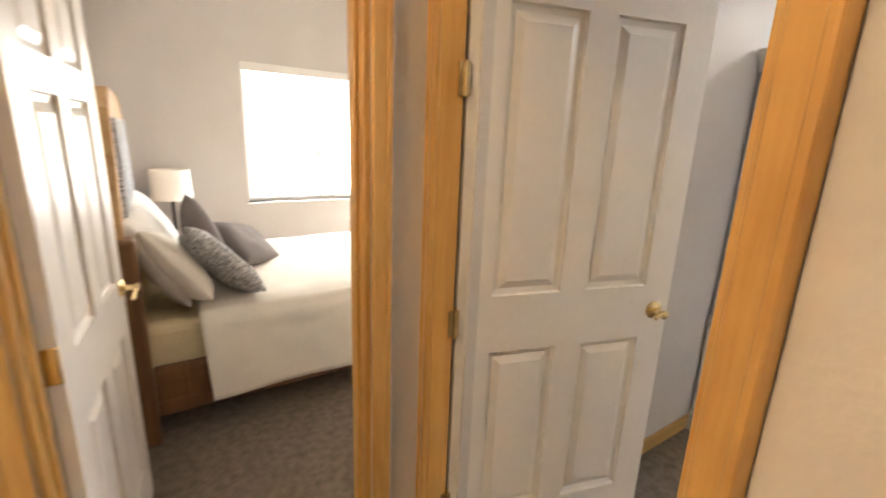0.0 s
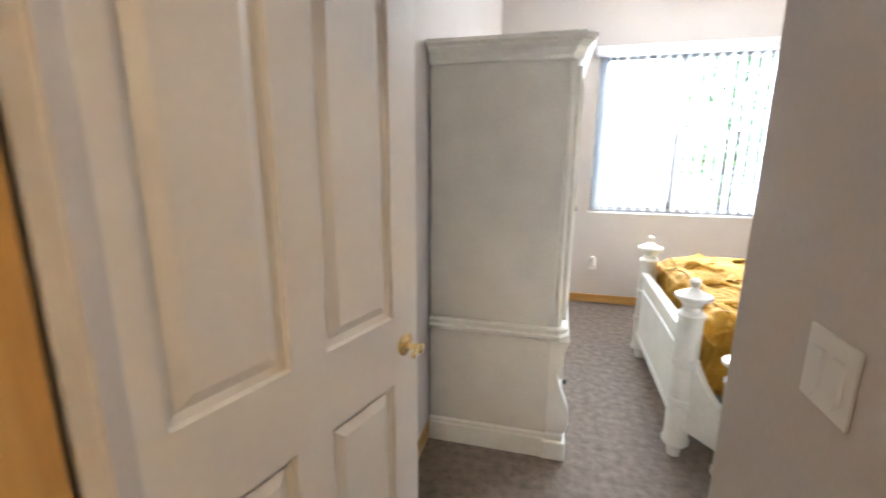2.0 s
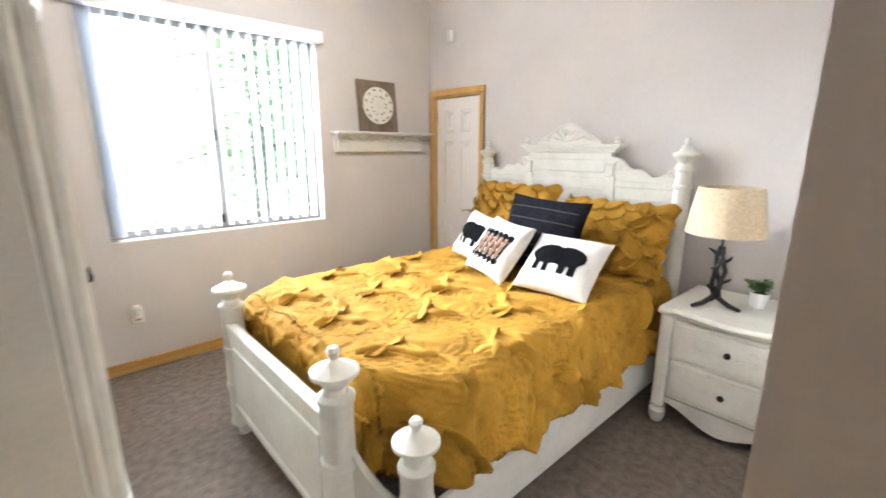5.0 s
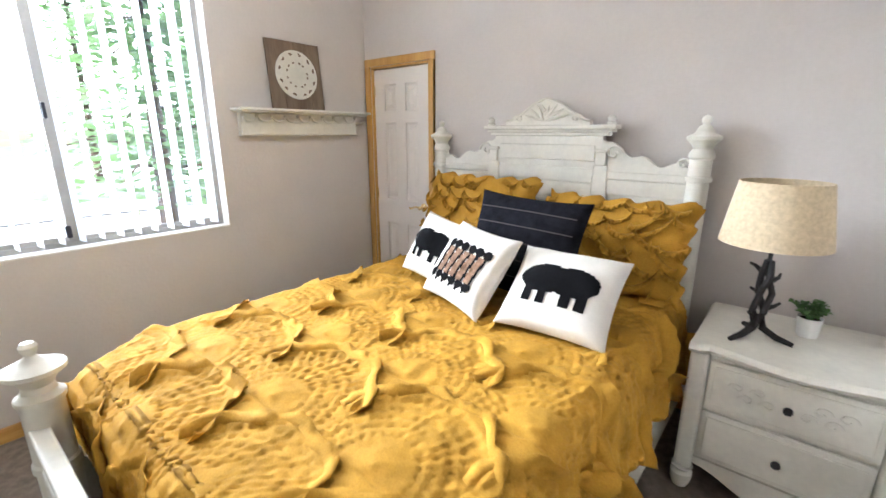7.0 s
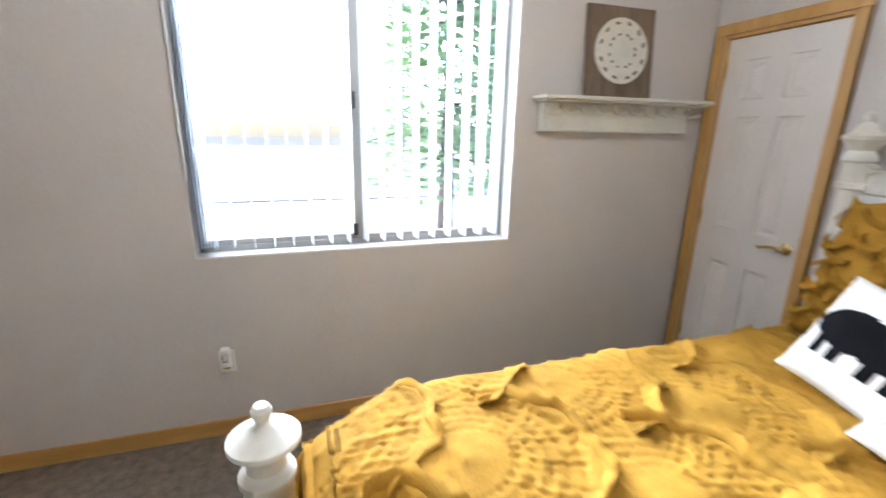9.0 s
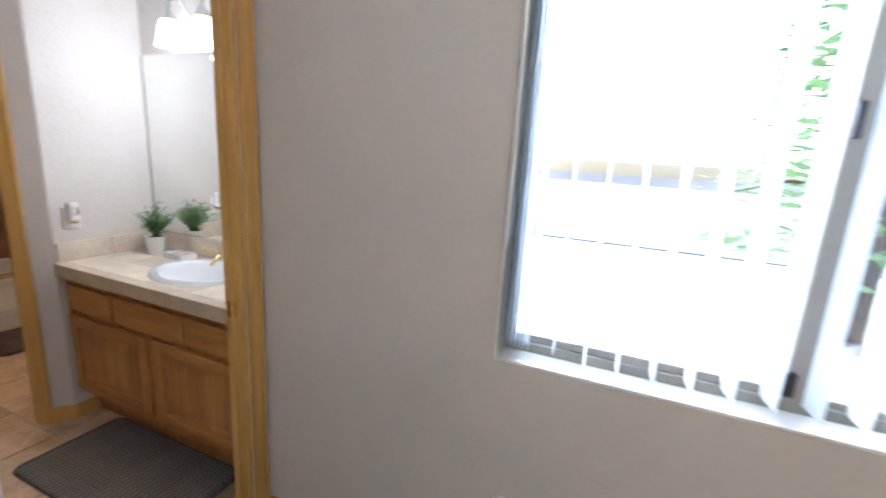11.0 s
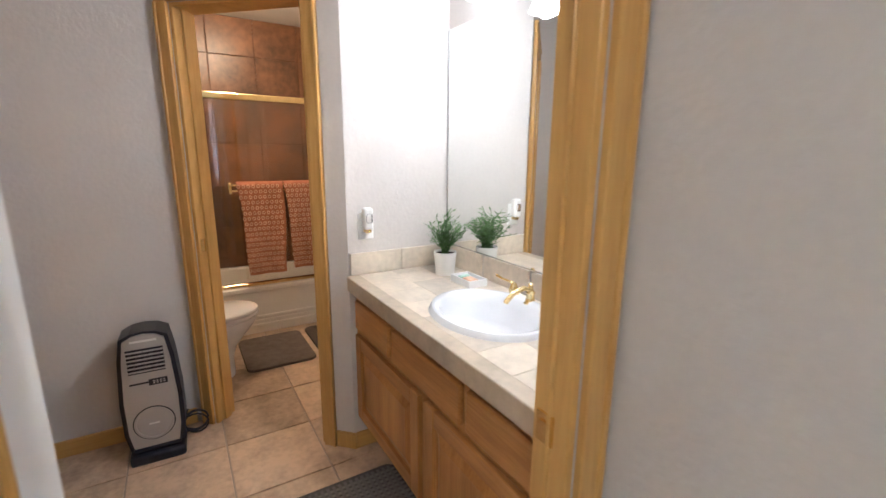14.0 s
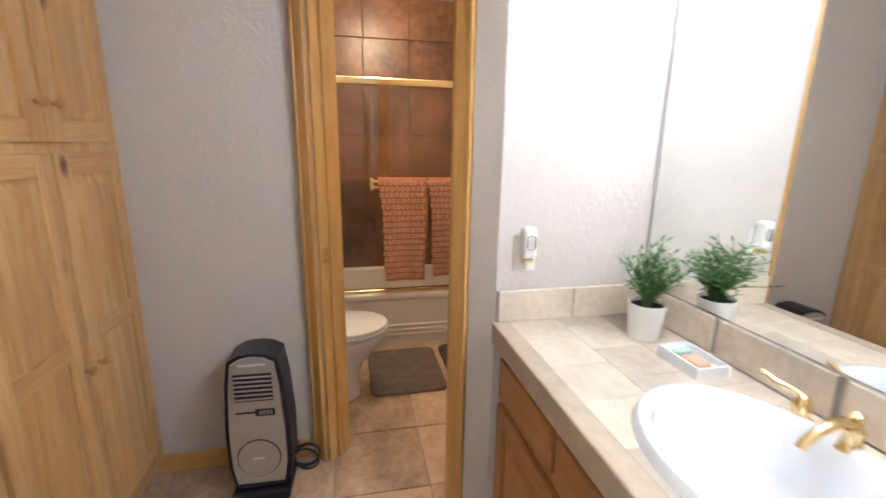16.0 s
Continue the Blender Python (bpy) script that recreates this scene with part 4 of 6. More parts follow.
def applique(e, shapes, mt, w, h, t, seed, label):
    """Felt shapes laid on the pillow's front; each shape is an (x, z) outline as a function list of discs and bars."""
    vs, fs = [], []
    step = 0.006
    nx, nz = int(w / step), int(h / step)
    idx = {}
    for i in range(nx):
        for j in range(nz):
            x, z = -w / 2 + (i + 0.5) * step, (j + 0.5) * step
            if any(f(x, z) for f in shapes):
                q = []
                for di, dj in ((0, 0), (1, 0), (1, 1), (0, 1)):
                    key = (i + di, j + dj)
                    if key not in idx:
                        xx, zz = -w / 2 + key[0] * step, key[1] * step
                        idx[key] = len(vs)
                        vs.append((xx, face_y(xx, zz, w, h, t, seed) - 0.003, zz))
                    q.append(idx[key])
                fs.append(q)
    me = bpy.data.meshes.new("applique")
    me.from_pydata(vs, [], fs)
    me.materials.append(mt)
    me.shade_smooth()
    o = new("applique", me)
    o.parent = e
    o["label"] = label
    return o


def oval(cx, cz, rx, rz):
    return lambda x, z: ((x - cx) / rx) ** 2 + ((z - cz) / rz) ** 2 < 1


def bar(x0, x1, z0, z1, lean=0.0):
    return lambda x, z: z0 < z < z1 and x0 < x - lean * (z - z0) < x1


def motif(cx, cz, k):
    """A plain dark motif: a long rounded block on four even bars."""
    legs = [bar(cx + a * k, cx + (a + 0.034) * k, cz - 0.10 * k, cz) for a in (-0.115, -0.06, 0.026, 0.081)]
    return [oval(cx - 0.045 * k, cz, 0.10 * k, 0.060 * k), oval(cx + 0.045 * k, cz, 0.10 * k, 0.060 * k)] + legs


def sham(name, m, seed, w, h, label):
    e = pillow(name, m, MUSTARD, w, h, 0.20, seed, label, 0.4, 0.012, 30)
    random.seed(seed)
    for r in range(7):
        for c in range(7):
            bm = bmesh.new()
            a, b, cc = [], [], []
            cx = -w / 2 + w * (c + (0.5 if r % 2 else 0.1) + random.uniform(-0.45, 0.45)) / 6.6
            cz = h * (r + 0.6 + random.uniform(-0.45, 0.45)) / 7
            amp, lean = random.uniform(0.2, 1.4), random.uniform(-0.8, 0.8)
            for k in range(23):
                th = -1.35 + 2.7 * k / 22
                x, z = cx + 0.068 * math.sin(th), cz - 0.046 * math.cos(th) + lean * 0.068 * math.sin(th)
                if abs(x) > w / 2 * 0.96 or not 0.02 < z < h - 0.02:
                    continue
                y = face_y(x, z, w, h, 0.20, seed, 0.4)
                wv = 0.008 * math.sin(k * 2.3 + seed + r * 1.3 + c)
                a.append(bm.verts.new((x, y + 0.004, z)))
                b.append(bm.verts.new((x + wv * 0.4, y - 0.010 - wv * 0.5, z - 0.010)))
                cc.append(bm.verts.new((x + wv, y - 0.008 - 0.014 * amp - wv, z - 0.026 - 0.006 * amp)))
            if len(a) < 4:
                bm.free()
                continue
            for p, q in ((a, b), (b, cc)):
                for i in range(len(p) - 1):
                    bm.faces.new((p[i], p[i + 1], q[i + 1], q[i]))
            rr = put("ruffle", bm, MUSTARD, e, "", True)
            so = rr.modifiers.new("thickness", "SOLIDIFY")
            so.thickness = 0.003
    return e


# the pillow's front looks towards the foot of the bed (-x)
def at_head(x, y, z, tilt, turn=0, roll=0):
    return Matrix.Translation((x, y, z)) @ pose(0, 0, 0, 0, 0, -90 + turn) @ pose(0, 0, 0, -tilt, 0, 0) @ pose(0, 0, 0, 0, roll, 0)


sham("pillow_sham", at_head(2.20, 3.56, 0.76, 20), 3, 0.80, 0.56, "ruffled mustard pillow sham leaning on the headboard")
sham("pillow_sham", at_head(2.24, 2.75, 0.75, 20, -3), 8, 0.80, 0.50, "ruffled mustard pillow sham leaning on the headboard")
THREAD = mat("thread", (0.055, 0.045, 0.045), 0.9)
dk = pillow("throw_pillow", at_head(1.86, 3.04, 0.765, 20, 0, 2), NAVY, 0.60, 0.50, 0.15, 5, "dark navy woven throw pillow with thin stripes")
for zz in (0.09, 0.17, 0.25, 0.33, 0.41):
    applique(dk, [bar(-0.26, 0.26, zz, zz + 0.0062)], THREAD, 0.60, 0.50, 0.15, 5, "thin woven stripe")
p1 = pillow("throw_pillow", at_head(1.76, 3.50, 0.765, 30, -6, 8), LINEN, 0.44, 0.36, 0.12, 7, "cream linen throw pillow with a black felt motif")
applique(p1, motif(-0.03, 0.20, 1.05), BLACKC, 0.44, 0.36, 0.12, 7, "plain black felt motif")
p2 = pillow("throw_pillow", at_head(1.575, 3.205, 0.765, 36, -16, 3), LINEN, 0.44, 0.40, 0.13, 9, "cream linen throw pillow with a tan and black woven band")
for i in range(5):
    x = -0.125 + 0.052 * i
    applique(p2, [bar(x, x + 0.036, 0.12, 0.25, 0.12)], TANC, 0.44, 0.40, 0.13, 9, "tan woven bar")
    applique(p2, [bar(x + 0.008, x + 0.028, 0.165, 0.20, 0.12)], LINEN, 0.44, 0.40, 0.13, 9, "pale woven block")
for i in range(6):
    x = -0.145 + 0.052 * i
    applique(p2, [bar(x, x + 0.018, 0.12, 0.26, 0.12), oval(x + 0.004, 0.105, 0.026, 0.022), oval(x + 0.026, 0.272, 0.026, 0.022), bar(x - 0.012, x + 0.004, 0.07, 0.11)], BLACKC, 0.44, 0.40, 0.13, 9, "black woven bar")
p3 = pillow("throw_pillow", at_head(1.555, 2.70, 0.765, 48, 4, 1), LINEN, 0.46, 0.40, 0.15, 12, "cream linen throw pillow with a large black felt motif")
applique(p3, motif(0.0, 0.215, 1.12), BLACKC, 0.46, 0.40, 0.15, 12, "plain black felt motif")

# ---- nightstand, lamp, plant ----
ns_ = thing("nightstand", (0, 0, 0), "antique white two-drawer nightstand beside the bed", "nightstand")
NY0, NY1, NX0, NX1 = 1.60, 2.24, 2.06, 2.60
put("body", boxes(((NX0, NY0, 0.14), (NX1, NY1, 0.66)), bevel=0.006), CREAM, ns_)
top = []
for i in range(21):
    yy = NY0 - 0.03 + (NY1 - NY0 + 0.06) * i / 20
    top.append((yy, NX0 - 0.05 - 0.03 * math.cos((i - 10) / 10 * math.pi) * (abs(i - 10) < 9)))
out = [(x, y) for y, x in top]
bm = bmesh.new()
rings = []
for z, o in ((0.66, -0.012), (0.668, 0.0), (0.68, 0.006), (0.692, 0.0), (0.70, -0.01)):
    rings.append([bm.verts.new((x - o, y, z)) for x, y in out] + [bm.verts.new((NX1, NY1 + 0.03 + o, z)), bm.verts.new((NX1, NY0 - 0.03 - o, z))])
for a, b in zip(rings, rings[1:]):
    for i in range(len(a)):
        bm.faces.new((a[i], a[(i + 1) % len(a)], b[(i + 1) % len(a)], b[i]))
bm.faces.new(rings[0])
bm.faces.new(rings[-1])
put("top", bm, CREAM, ns_)
for yy in (NY0 + 0.01, NY1 - 0.01):
    put("pilaster", boxes(((NX0 - 0.035, yy - 0.035, 0.10), (NX0 + 0.02, yy + 0.035, 0.66)), bevel=0.015, seg=3), CREAM, ns_)
    put("foot", lathe([(0.0, 0), (0.03, 0), (0.042, 0.03), (0.045, 0.07), (0.034, 0.085), (0.044, 0.10)], 18, Matrix.Translation((NX0 - 0.008, yy, 0))), CREAM, ns_, "", True)
    put("foot", boxes(((NX1 - 0.05, yy - 0.02, 0), (NX1, yy + 0.02, 0.14)), bevel=0.004), CREAM, ns_)
for z0, z1 in ((0.42, 0.635), (0.175, 0.40)):
    d = put("drawer", boxes(((NX0 - 0.022, NY0 + 0.05, z0), (NX0, NY1 - 0.05, z1)), ((NX0 - 0.027, NY0 + 0.07, z0 + 0.02), (NX0 - 0.02, NY1 - 0.07, z1 - 0.02)), bevel=0.005, seg=2), CREAM, ns_)
    put("knob", lathe([(0.006, 0), (0.006, 0.012), (0.016, 0.018), (0.016, 0.026), (0.0, 0.032)], 14, Matrix.Translation((NX0 - 0.026, 1.92, (z0 + z1) / 2)) @ pose(0, 0, 0, 0, -90, 0)), IRON, d, "dark metal knob", True)
    if z0 > 0.4:
        for s in (-1, 1):
            for q in range(4):
                put("carved_scroll", tube([(NX0 - 0.028, 1.92 + s * (0.06 + 0.035 * q + 0.03 * math.cos(t * 0.7) * (1 - t / 11)), 0.53 + (0.02 if q % 2 else -0.02) + 0.025 * math.sin(t * 0.7) * (1 - t / 11)) for t in range(10)], 0.0045, 5), CREAM, d, "", True)
ap = [(NY0 + 0.03, 0.165)] + [(NY0 + 0.03 + (NY1 - NY0 - 0.06) * i / 20, 0.09 - 0.045 * math.cos((i - 10) / 10 * math.pi)) for i in range(21)] + [(NY1 - 0.03, 0.165)]
put("apron", moved(prism(ap, 0.0, 0.02), Matrix.Translation((NX0 - 0.0, 0, 0)) @ pose(0, 0, 0, 0, 0, 90)), CREAM, ns_)

lp = thing("table_lamp", (2.24, 2.07, 0.70), "table lamp with twisted black branch base and burlap drum shade", "lamp")
random.seed(2)
bm = bmesh.new()
for k in range(3):
    a = k * 2.1 + 0.4
    tube([(0.13 * math.cos(a), 0.13 * math.sin(a), 0.008), (0.07 * math.cos(a), 0.07 * math.sin(a), 0.022), (0.02 * math.cos(a), 0.02 * math.sin(a), 0.05), (0.025 * math.cos(a + 1.2), 0.025 * math.sin(a + 1.2), 0.12), (0.03 * math.cos(a + 2.4), 0.03 * math.sin(a + 2.4), 0.20), (0.018 * math.cos(a + 3.6), 0.018 * math.sin(a + 3.6), 0.28), (0.008 * math.cos(a + 4), 0.008 * math.sin(a + 4), 0.34)], [0.010, 0.014, 0.016, 0.013, 0.012, 0.012, 0.011], 8, bm)
put("branch_base", bm, IRON, lp, "twisted black branch base", True)
for k in range(7):
    a, z = k * 2.3, 0.06 + 0.038 * k
    put("twig", tube([(0.02 * math.cos(a), 0.02 * math.sin(a), z), (0.045 * math.cos(a), 0.045 * math.sin(a), z + 0.018), (0.062 * math.cos(a + 0.3), 0.062 * math.sin(a + 0.3), z + 0.03)], [0.011, 0.008, 0.005], 6), IRON, lp, "", True)
put("stem", tube([(0, 0, 0.33), (0, 0, 0.62)], 0.008), IRON, lp)
bm = lathe([(0.190, 0.41), (0.150, 0.655), (0.147, 0.655), (0.187, 0.41), (0.190, 0.41)], 40, cap=False)
put("shade", bm, BURLAP, lp, "tan burlap drum shade", True)


def leafy(name, x, y, z, r, h, count, leaf, label, seed, curly=False):
    e = thing(name, (x, y, z), label, "plant")
    pot = put("pot", lathe([(0.0, 0.0), (r * 0.78, 0.0), (r * 0.82, 0.004), (r, h), (r * 0.93, h), (r * 0.90, h - 0.01), (0.0, h - 0.012)], 28), PLASTIC, e, "glossy white pot", True)
    put("soil", lathe([(0.0, h - 0.010), (r * 0.89, h - 0.010), (r * 0.89, h - 0.014), (0, h - 0.014)], 20), SOIL, e)
    random.seed(seed)
    bm, lm = bmesh.new(), bmesh.new()
    for i in range(count):
        a = random.uniform(0, 6.28)
        top_h = random.uniform(0.5, 1.0) * leaf[1]
        sp = random.uniform(0.1, 1.0) * leaf[0]
        pts = []
        for k in range(7):
            t = k / 6
            wob = (0.012 * math.sin(t * 9 + i) if curly else 0.0)
            pts.append(Vector((0.01 * math.cos(a) + sp * t ** 1.4 * math.cos(a) + wob, 0.01 * math.sin(a) + sp * t ** 1.4 * math.sin(a) - wob, h - 0.01 + top_h * (t - 0.25 * t * t * sp / leaf[0]))))
        tube(pts, [0.0016] * 7, 4, bm)
        for k in range(2, 7):
            for q in range(3 if not curly else 2):
                c = pts[k]
                d = Vector((random.uniform(-1, 1), random.uniform(-1, 1), random.uniform(-0.2, 0.8))).normalized() * leaf[2]
                s = d.cross(Vector((0.3, 0.5, 1))).normalized() * leaf[2] * (0.09 if curly else 0.42)
                v = [lm.verts.new(c), lm.verts.new(c + d * 0.5 + s), lm.verts.new(c + d), lm.verts.new(c + d * 0.5 - s)]
                lm.faces.new(v)
    put("stems", bm, LEAF, e)
    put("leaves", lm, LEAF, e)
    return e


leafy("potted_plant", 2.40, 1.90, 0.70, 0.045, 0.085, 26, (0.07, 0.085, 0.022), "small leafy green plant in a white pot on the nightstand", 5)

# ---- shelf, clock and fittings ----
sh = thing("wall_shelf", (0, 0, 0), "distressed white carved wall shelf with a moulded ledge", "shelf")
put("ledge", boxes(((1.50, 4.80, 1.672), (2.57, 4.949, 1.69)), ((1.515, 4.82, 1.660), (2.55, 4.949, 1.672)), bevel=0.004, seg=2), CREAM, sh)
put("backboard", boxes(((1.54, 4.90, 1.52), (2.49, 4.949, 1.66)), ((1.535, 4.895, 1.512), (2.495, 4.949, 1.522)), bevel=0.004), CREAM, sh)
bm = bmesh.new()
for i in range(9):
    cx = 1.60 + i * 0.103
    tube([(cx + 0.045 * math.cos(math.pi * t / 8), 4.885, 1.635 - 0.028 * math.sin(math.pi * t / 8)) for t in range(9)], 0.008, 6, bm)
    bmesh.ops.create_icosphere(bm, subdivisions=1, radius=0.016, matrix=Matrix.Translation((cx + 0.05, 4.888, 1.642)))
put("carving", bm, CREAM, sh, "carved swags", True)
put("peg", tube([(2.50, 4.93, 1.60), (2.56, 4.925, 1.605), (2.60, 4.92, 1.615)], [0.012, 0.010, 0.014]), CREAM, sh)

ck = thing("wall_clock", (0, 0, 0), "rustic wooden plaque clock with a white filigree dial on the shelf", "clock")
tilt = Matrix.Translation((1.985, 4.89, 1.691)) @ pose(0, 0, 0, -5, 0, 0)
for i in range(4):
    put("plank", moved(boxes(((-0.21 + 0.105 * i, 0, 0.0), (-0.106 + 0.105 * i, 0.02, 0.455)), bevel=0.002), tilt), BARN, ck)
bm = lathe([(0.0, 0.0), (0.158, 0.0), (0.165, 0.004), (0.163, 0.010), (0.0, 0.012)], 40, tilt @ Matrix.Translation((0.0, 0.0, 0.235)) @ pose(0, 0, 0, 90, 0, 0))
dial = put("dial", bm, CREAM, ck, "white filigree dial", True)
random.seed(17)
for i in range(12):
    a = i * math.pi / 6
    m = tilt @ Matrix.Translation((0.112 * math.cos(a), -0.012, 0.235 + 0.112 * math.sin(a))) @ pose(0, 0, 0, 0, -math.degrees(a), 0)
    bm = bmesh.new()
    box(bm, (-0.026, -0.004, -0.007), (0.026, 0.002, 0.007), 0.002, 1, m)
    box(bm, (-0.004, -0.004, -0.020), (0.004, 0.002, 0.020), 0.001, 1, m)
    put("numeral", bm, CREAM, dial)
    for r, w, hh in ((0.138, 0.010, 0.017), (0.082, 0.008, 0.010)):
        q = a + math.pi / 12 + random.uniform(-0.08, 0.08)
        c = tilt @ Matrix.Translation((r * math.cos(q), -0.0122, 0.235 + r * math.sin(q))) @ pose(0, 0, 0, 0, -math.degrees(q) + random.uniform(-25, 25), 0)
        bm = prism([(w * math.cos(t * 1.047) * (1.0 if t % 2 else 0.6), hh * math.sin(t * 1.047) * random.uniform(0.7, 1.2)) for t in range(6)], -0.0015, 0.001)
        put("cutout", moved(bm, c), BARN, dial, "dark opening in the filigree")

sw = thing("light_switch", (0, 0, 0), "white double rocker light switch plate on the wall", "switch")
put("plate", boxes(((-0.056, 1.043, 1.123), (-0.0505, 1.165, 1.243)), bevel=0.003, seg=2), PLASTIC, sw)
for y in (1.078, 1.130):
    put("rocker", boxes(((-0.061, y - 0.016, 1.15), (-0.055, y + 0.016, 1.216)), bevel=0.003), PLASTIC, sw)
    for z in (1.136, 1.23):
        put("screw", lathe([(0.003, 0), (0.003, 0.001)], 8, Matrix.Translation((-0.056, y, z)) @ pose(0, 0, 0, 0, -90, 0)), PLASTIC, sw)


def outlet(x, y, z, rz, label):
    e = thing("wall_outlet", (x, y, z), label, "outlet")
    put("plate", boxes(((-0.036, -0.006, -0.058), (0.036, 0, 0.058)), bevel=0.003), PLASTIC, e)
    for zz in (-0.02, 0.02):
        s = put("socket", boxes(((-0.016, -0.009, zz - 0.014), (0.016, -0.005, zz + 0.014)), bevel=0.005), PLASTIC, e)
        put("slot", boxes(((-0.007, -0.0105, zz - 0.004), (-0.005, -0.0088, zz + 0.006)), ((0.005, -0.0105, zz - 0.004), (0.007, -0.0088, zz + 0.006))), BLACKP, s)
    e.matrix_world = pose(x, y, z, 0, 0, rz)
    n = thing("night_light", (x, y, z), "small white plug-in freshener in the wall outlet", "night light")
    put("case", boxes(((-0.022, -0.05, -0.012), (0.022, -0.009, 0.085)), bevel=0.012, seg=3), PLASTIC, n)
    put("lens", boxes(((-0.014, -0.056, 0.02), (0.014, -0.048, 0.06)), bevel=0.006, seg=2), CLEAR, n)
    put("base", boxes(((-0.016, -0.04, -0.026), (0.016, -0.010, -0.010)), bevel=0.004), BRASS, n)
    n.matrix_world = pose(x, y, z, 0, 0, rz)


outlet(-0.06, N, 0.405, 0, "white duplex wall outlet below the window")
sn = thing("motion_detector", (0, 0, 0), "small white wall sensor near the corner", "sensor")
put("case", boxes(((2.61, 4.60, 2.52), (2.655, 4.66, 2.62)), bevel=0.008, seg=2), PLASTIC, sn)
put("lens", boxes(((2.605, 4.61, 2.535), (2.612, 4.65, 2.575)), bevel=0.003), CLEAR, sn)
fan = thing("ceiling_fan", (0.68, 3.55, H), "white ceiling fan with a lit frosted bowl in the bedroom", "ceiling fan")
put("canopy", lathe([(0.0, 0.0), (0.07, 0.0), (0.065, -0.03), (0.03, -0.06), (0.0, -0.06)], 24), FANW, fan, "", True)
put("downrod", lathe([(0.012, -0.05), (0.012, -0.20)], 12), FANW, fan)
put("motor_housing", lathe([(0.0, -0.18), (0.06, -0.18), (0.10, -0.20), (0.11, -0.24), (0.10, -0.28), (0.06, -0.30), (0.0, -0.30)], 28), FANW, fan, "", True)
for k in range(5):
    m = pose(0, 0, -0.275, 0, 0, 72 * k + 20) @ pose(0, 0, 0, 11, 0, 0)
    bld = put("blade", moved(prism([(0.17, -0.045), (0.22, -0.06), (0.58, -0.07), (0.615, -0.05), (0.62, 0.0), (0.615, 0.05), (0.58, 0.07), (0.22, 0.06), (0.17, 0.045)], -0.004, 0.004), m @ pose(0, 0, 0, 90, 0, 0)), FANW, fan)
    put("blade_iron", moved(boxes(((0.08, -0.015, 0.0045), (0.24, 0.015, 0.0095)), bevel=0.002), m), BRASS, bld)
put("light_fitter", lathe([(0.0, -0.30), (0.05, -0.30), (0.06, -0.33), (0.0, -0.33)], 20), BRASS, fan)
bowl = put("bowl", lathe([(0.13, -0.33), (0.135, -0.345), (0.12, -0.39), (0.08, -0.43), (0.0, -0.445)], 28, cap=False), SHADE, fan, "glowing frosted bowl", True)
bowl.visible_shadow = False
hl = thing("hall_ceiling_light", (-0.45, -0.95, H), "round frosted hall ceiling light", "ceiling light")
put("base", lathe([(0.0, 0), (0.14, 0), (0.14, -0.03), (0.0, -0.03)], 24), BRASS, hl)
put("bowl", lathe([(0.13, -0.03), (0.12, -0.07), (0.07, -0.10), (0.0, -0.11)], 24), glow("warm_bowl", (1, 0.75, 0.45), 3.0), hl, "", True)
# ---- bathroom shell ----
BW, BN = -2.42, 5.46
wall("wall_bath_north", PAINT, ((-2.54, BN, 0), (-1.06, 5.58, H)))
wall("wall_bath_outlet", PAINT, ((-2.54, 4.947, 0), (BW, BN, H)))
wall("wall_bath_west", PAINT, ((-3.17, 3.0, 0), (-3.05, 4.325, H)))
wall("wall_bath_south", PAINT, ((-3.17, 2.9, 0), (-1.15, 3.02, H)))
wall("wall_closet_south", PAINT, ((-4.98, 3.80, 0), (-3.17, 3.92, H)))
wall("wall_closet_north", PAINT, ((-4.98, 5.72, 0), (-2.54, 5.84, H)), ((-2.66, 5.02, 0), (-2.54, 5.72, H)))
wall("wall_closet_west", PAINT, ((-5.0, 3.80, 0), (-4.88, 5.84, H)))
tagged(put("ceiling_bath", boxes(((-5.0, 2.9, 2.5), (-1.15, 5.84, 2.6))), CEIL), "white bathroom ceiling", kind="structure")

# the slanting wall with the water-closet doorway; local x runs along it from the outlet wall's corner
SL = Matrix.Translation((-2.42, 4.945, 0)) @ pose(0, 0, 0, 0, 0, 225)
LW = 0.93
O0, O1, OT = 0.155, 0.80, 2.035
bm = boxes(((0, -0.11, 0), (O0, 0, H)), ((O1, -0.11, 0), (LW, 0, H)), ((O0, -0.11, OT), (O1, 0, H)))
tagged(put("wall_bath_slant", moved(bm, SL), PAINT), kind="structure")
c = 0.062
bm = boxes(((O0 - c, 0, 0), (O0, 0.018, OT)), ((O0 - c, 0, 0), (O0 - c + 0.014, 0.024, OT)), ((O1, 0, 0), (O1 + c, 0.018, OT)), ((O1 + c - 0.014, 0, 0), (O1 + c, 0.024, OT)), ((O0 - c, 0, OT), (O1 + c, 0.018, OT + c)), ((O0 - c, 0, OT + c - 0.014), (O1 + c, 0.024, OT + c)), bevel=0.004, seg=2)
slant = tagged(put("door_casing", moved(bm, SL), PINE), "honey pine casing around the water-closet doorway", kind="structure")
put("jamb", moved(boxes(((O0, -0.125, 0), (O0 + 0.018, -0.001, OT)), ((O1 - 0.018, -0.125, 0), (O1, -0.001, OT)), ((O0, -0.125, OT - 0.018), (O1, -0.001, OT - 0.0005)), ((O1 - 0.03, -0.085, 0), (O1 - 0.018, -0.045, OT)), ((O0 + 0.018, -0.085, 0), (O0 + 0.03, -0.045, OT)), bevel=0.002), SL), PINE, slant)
put("strike_plate", moved(boxes(((O1 - 0.0195, -0.04, 0.93), (O1 - 0.017, -0.012, 0.99)),), SL), BRASS, slant, "brass strike plate")
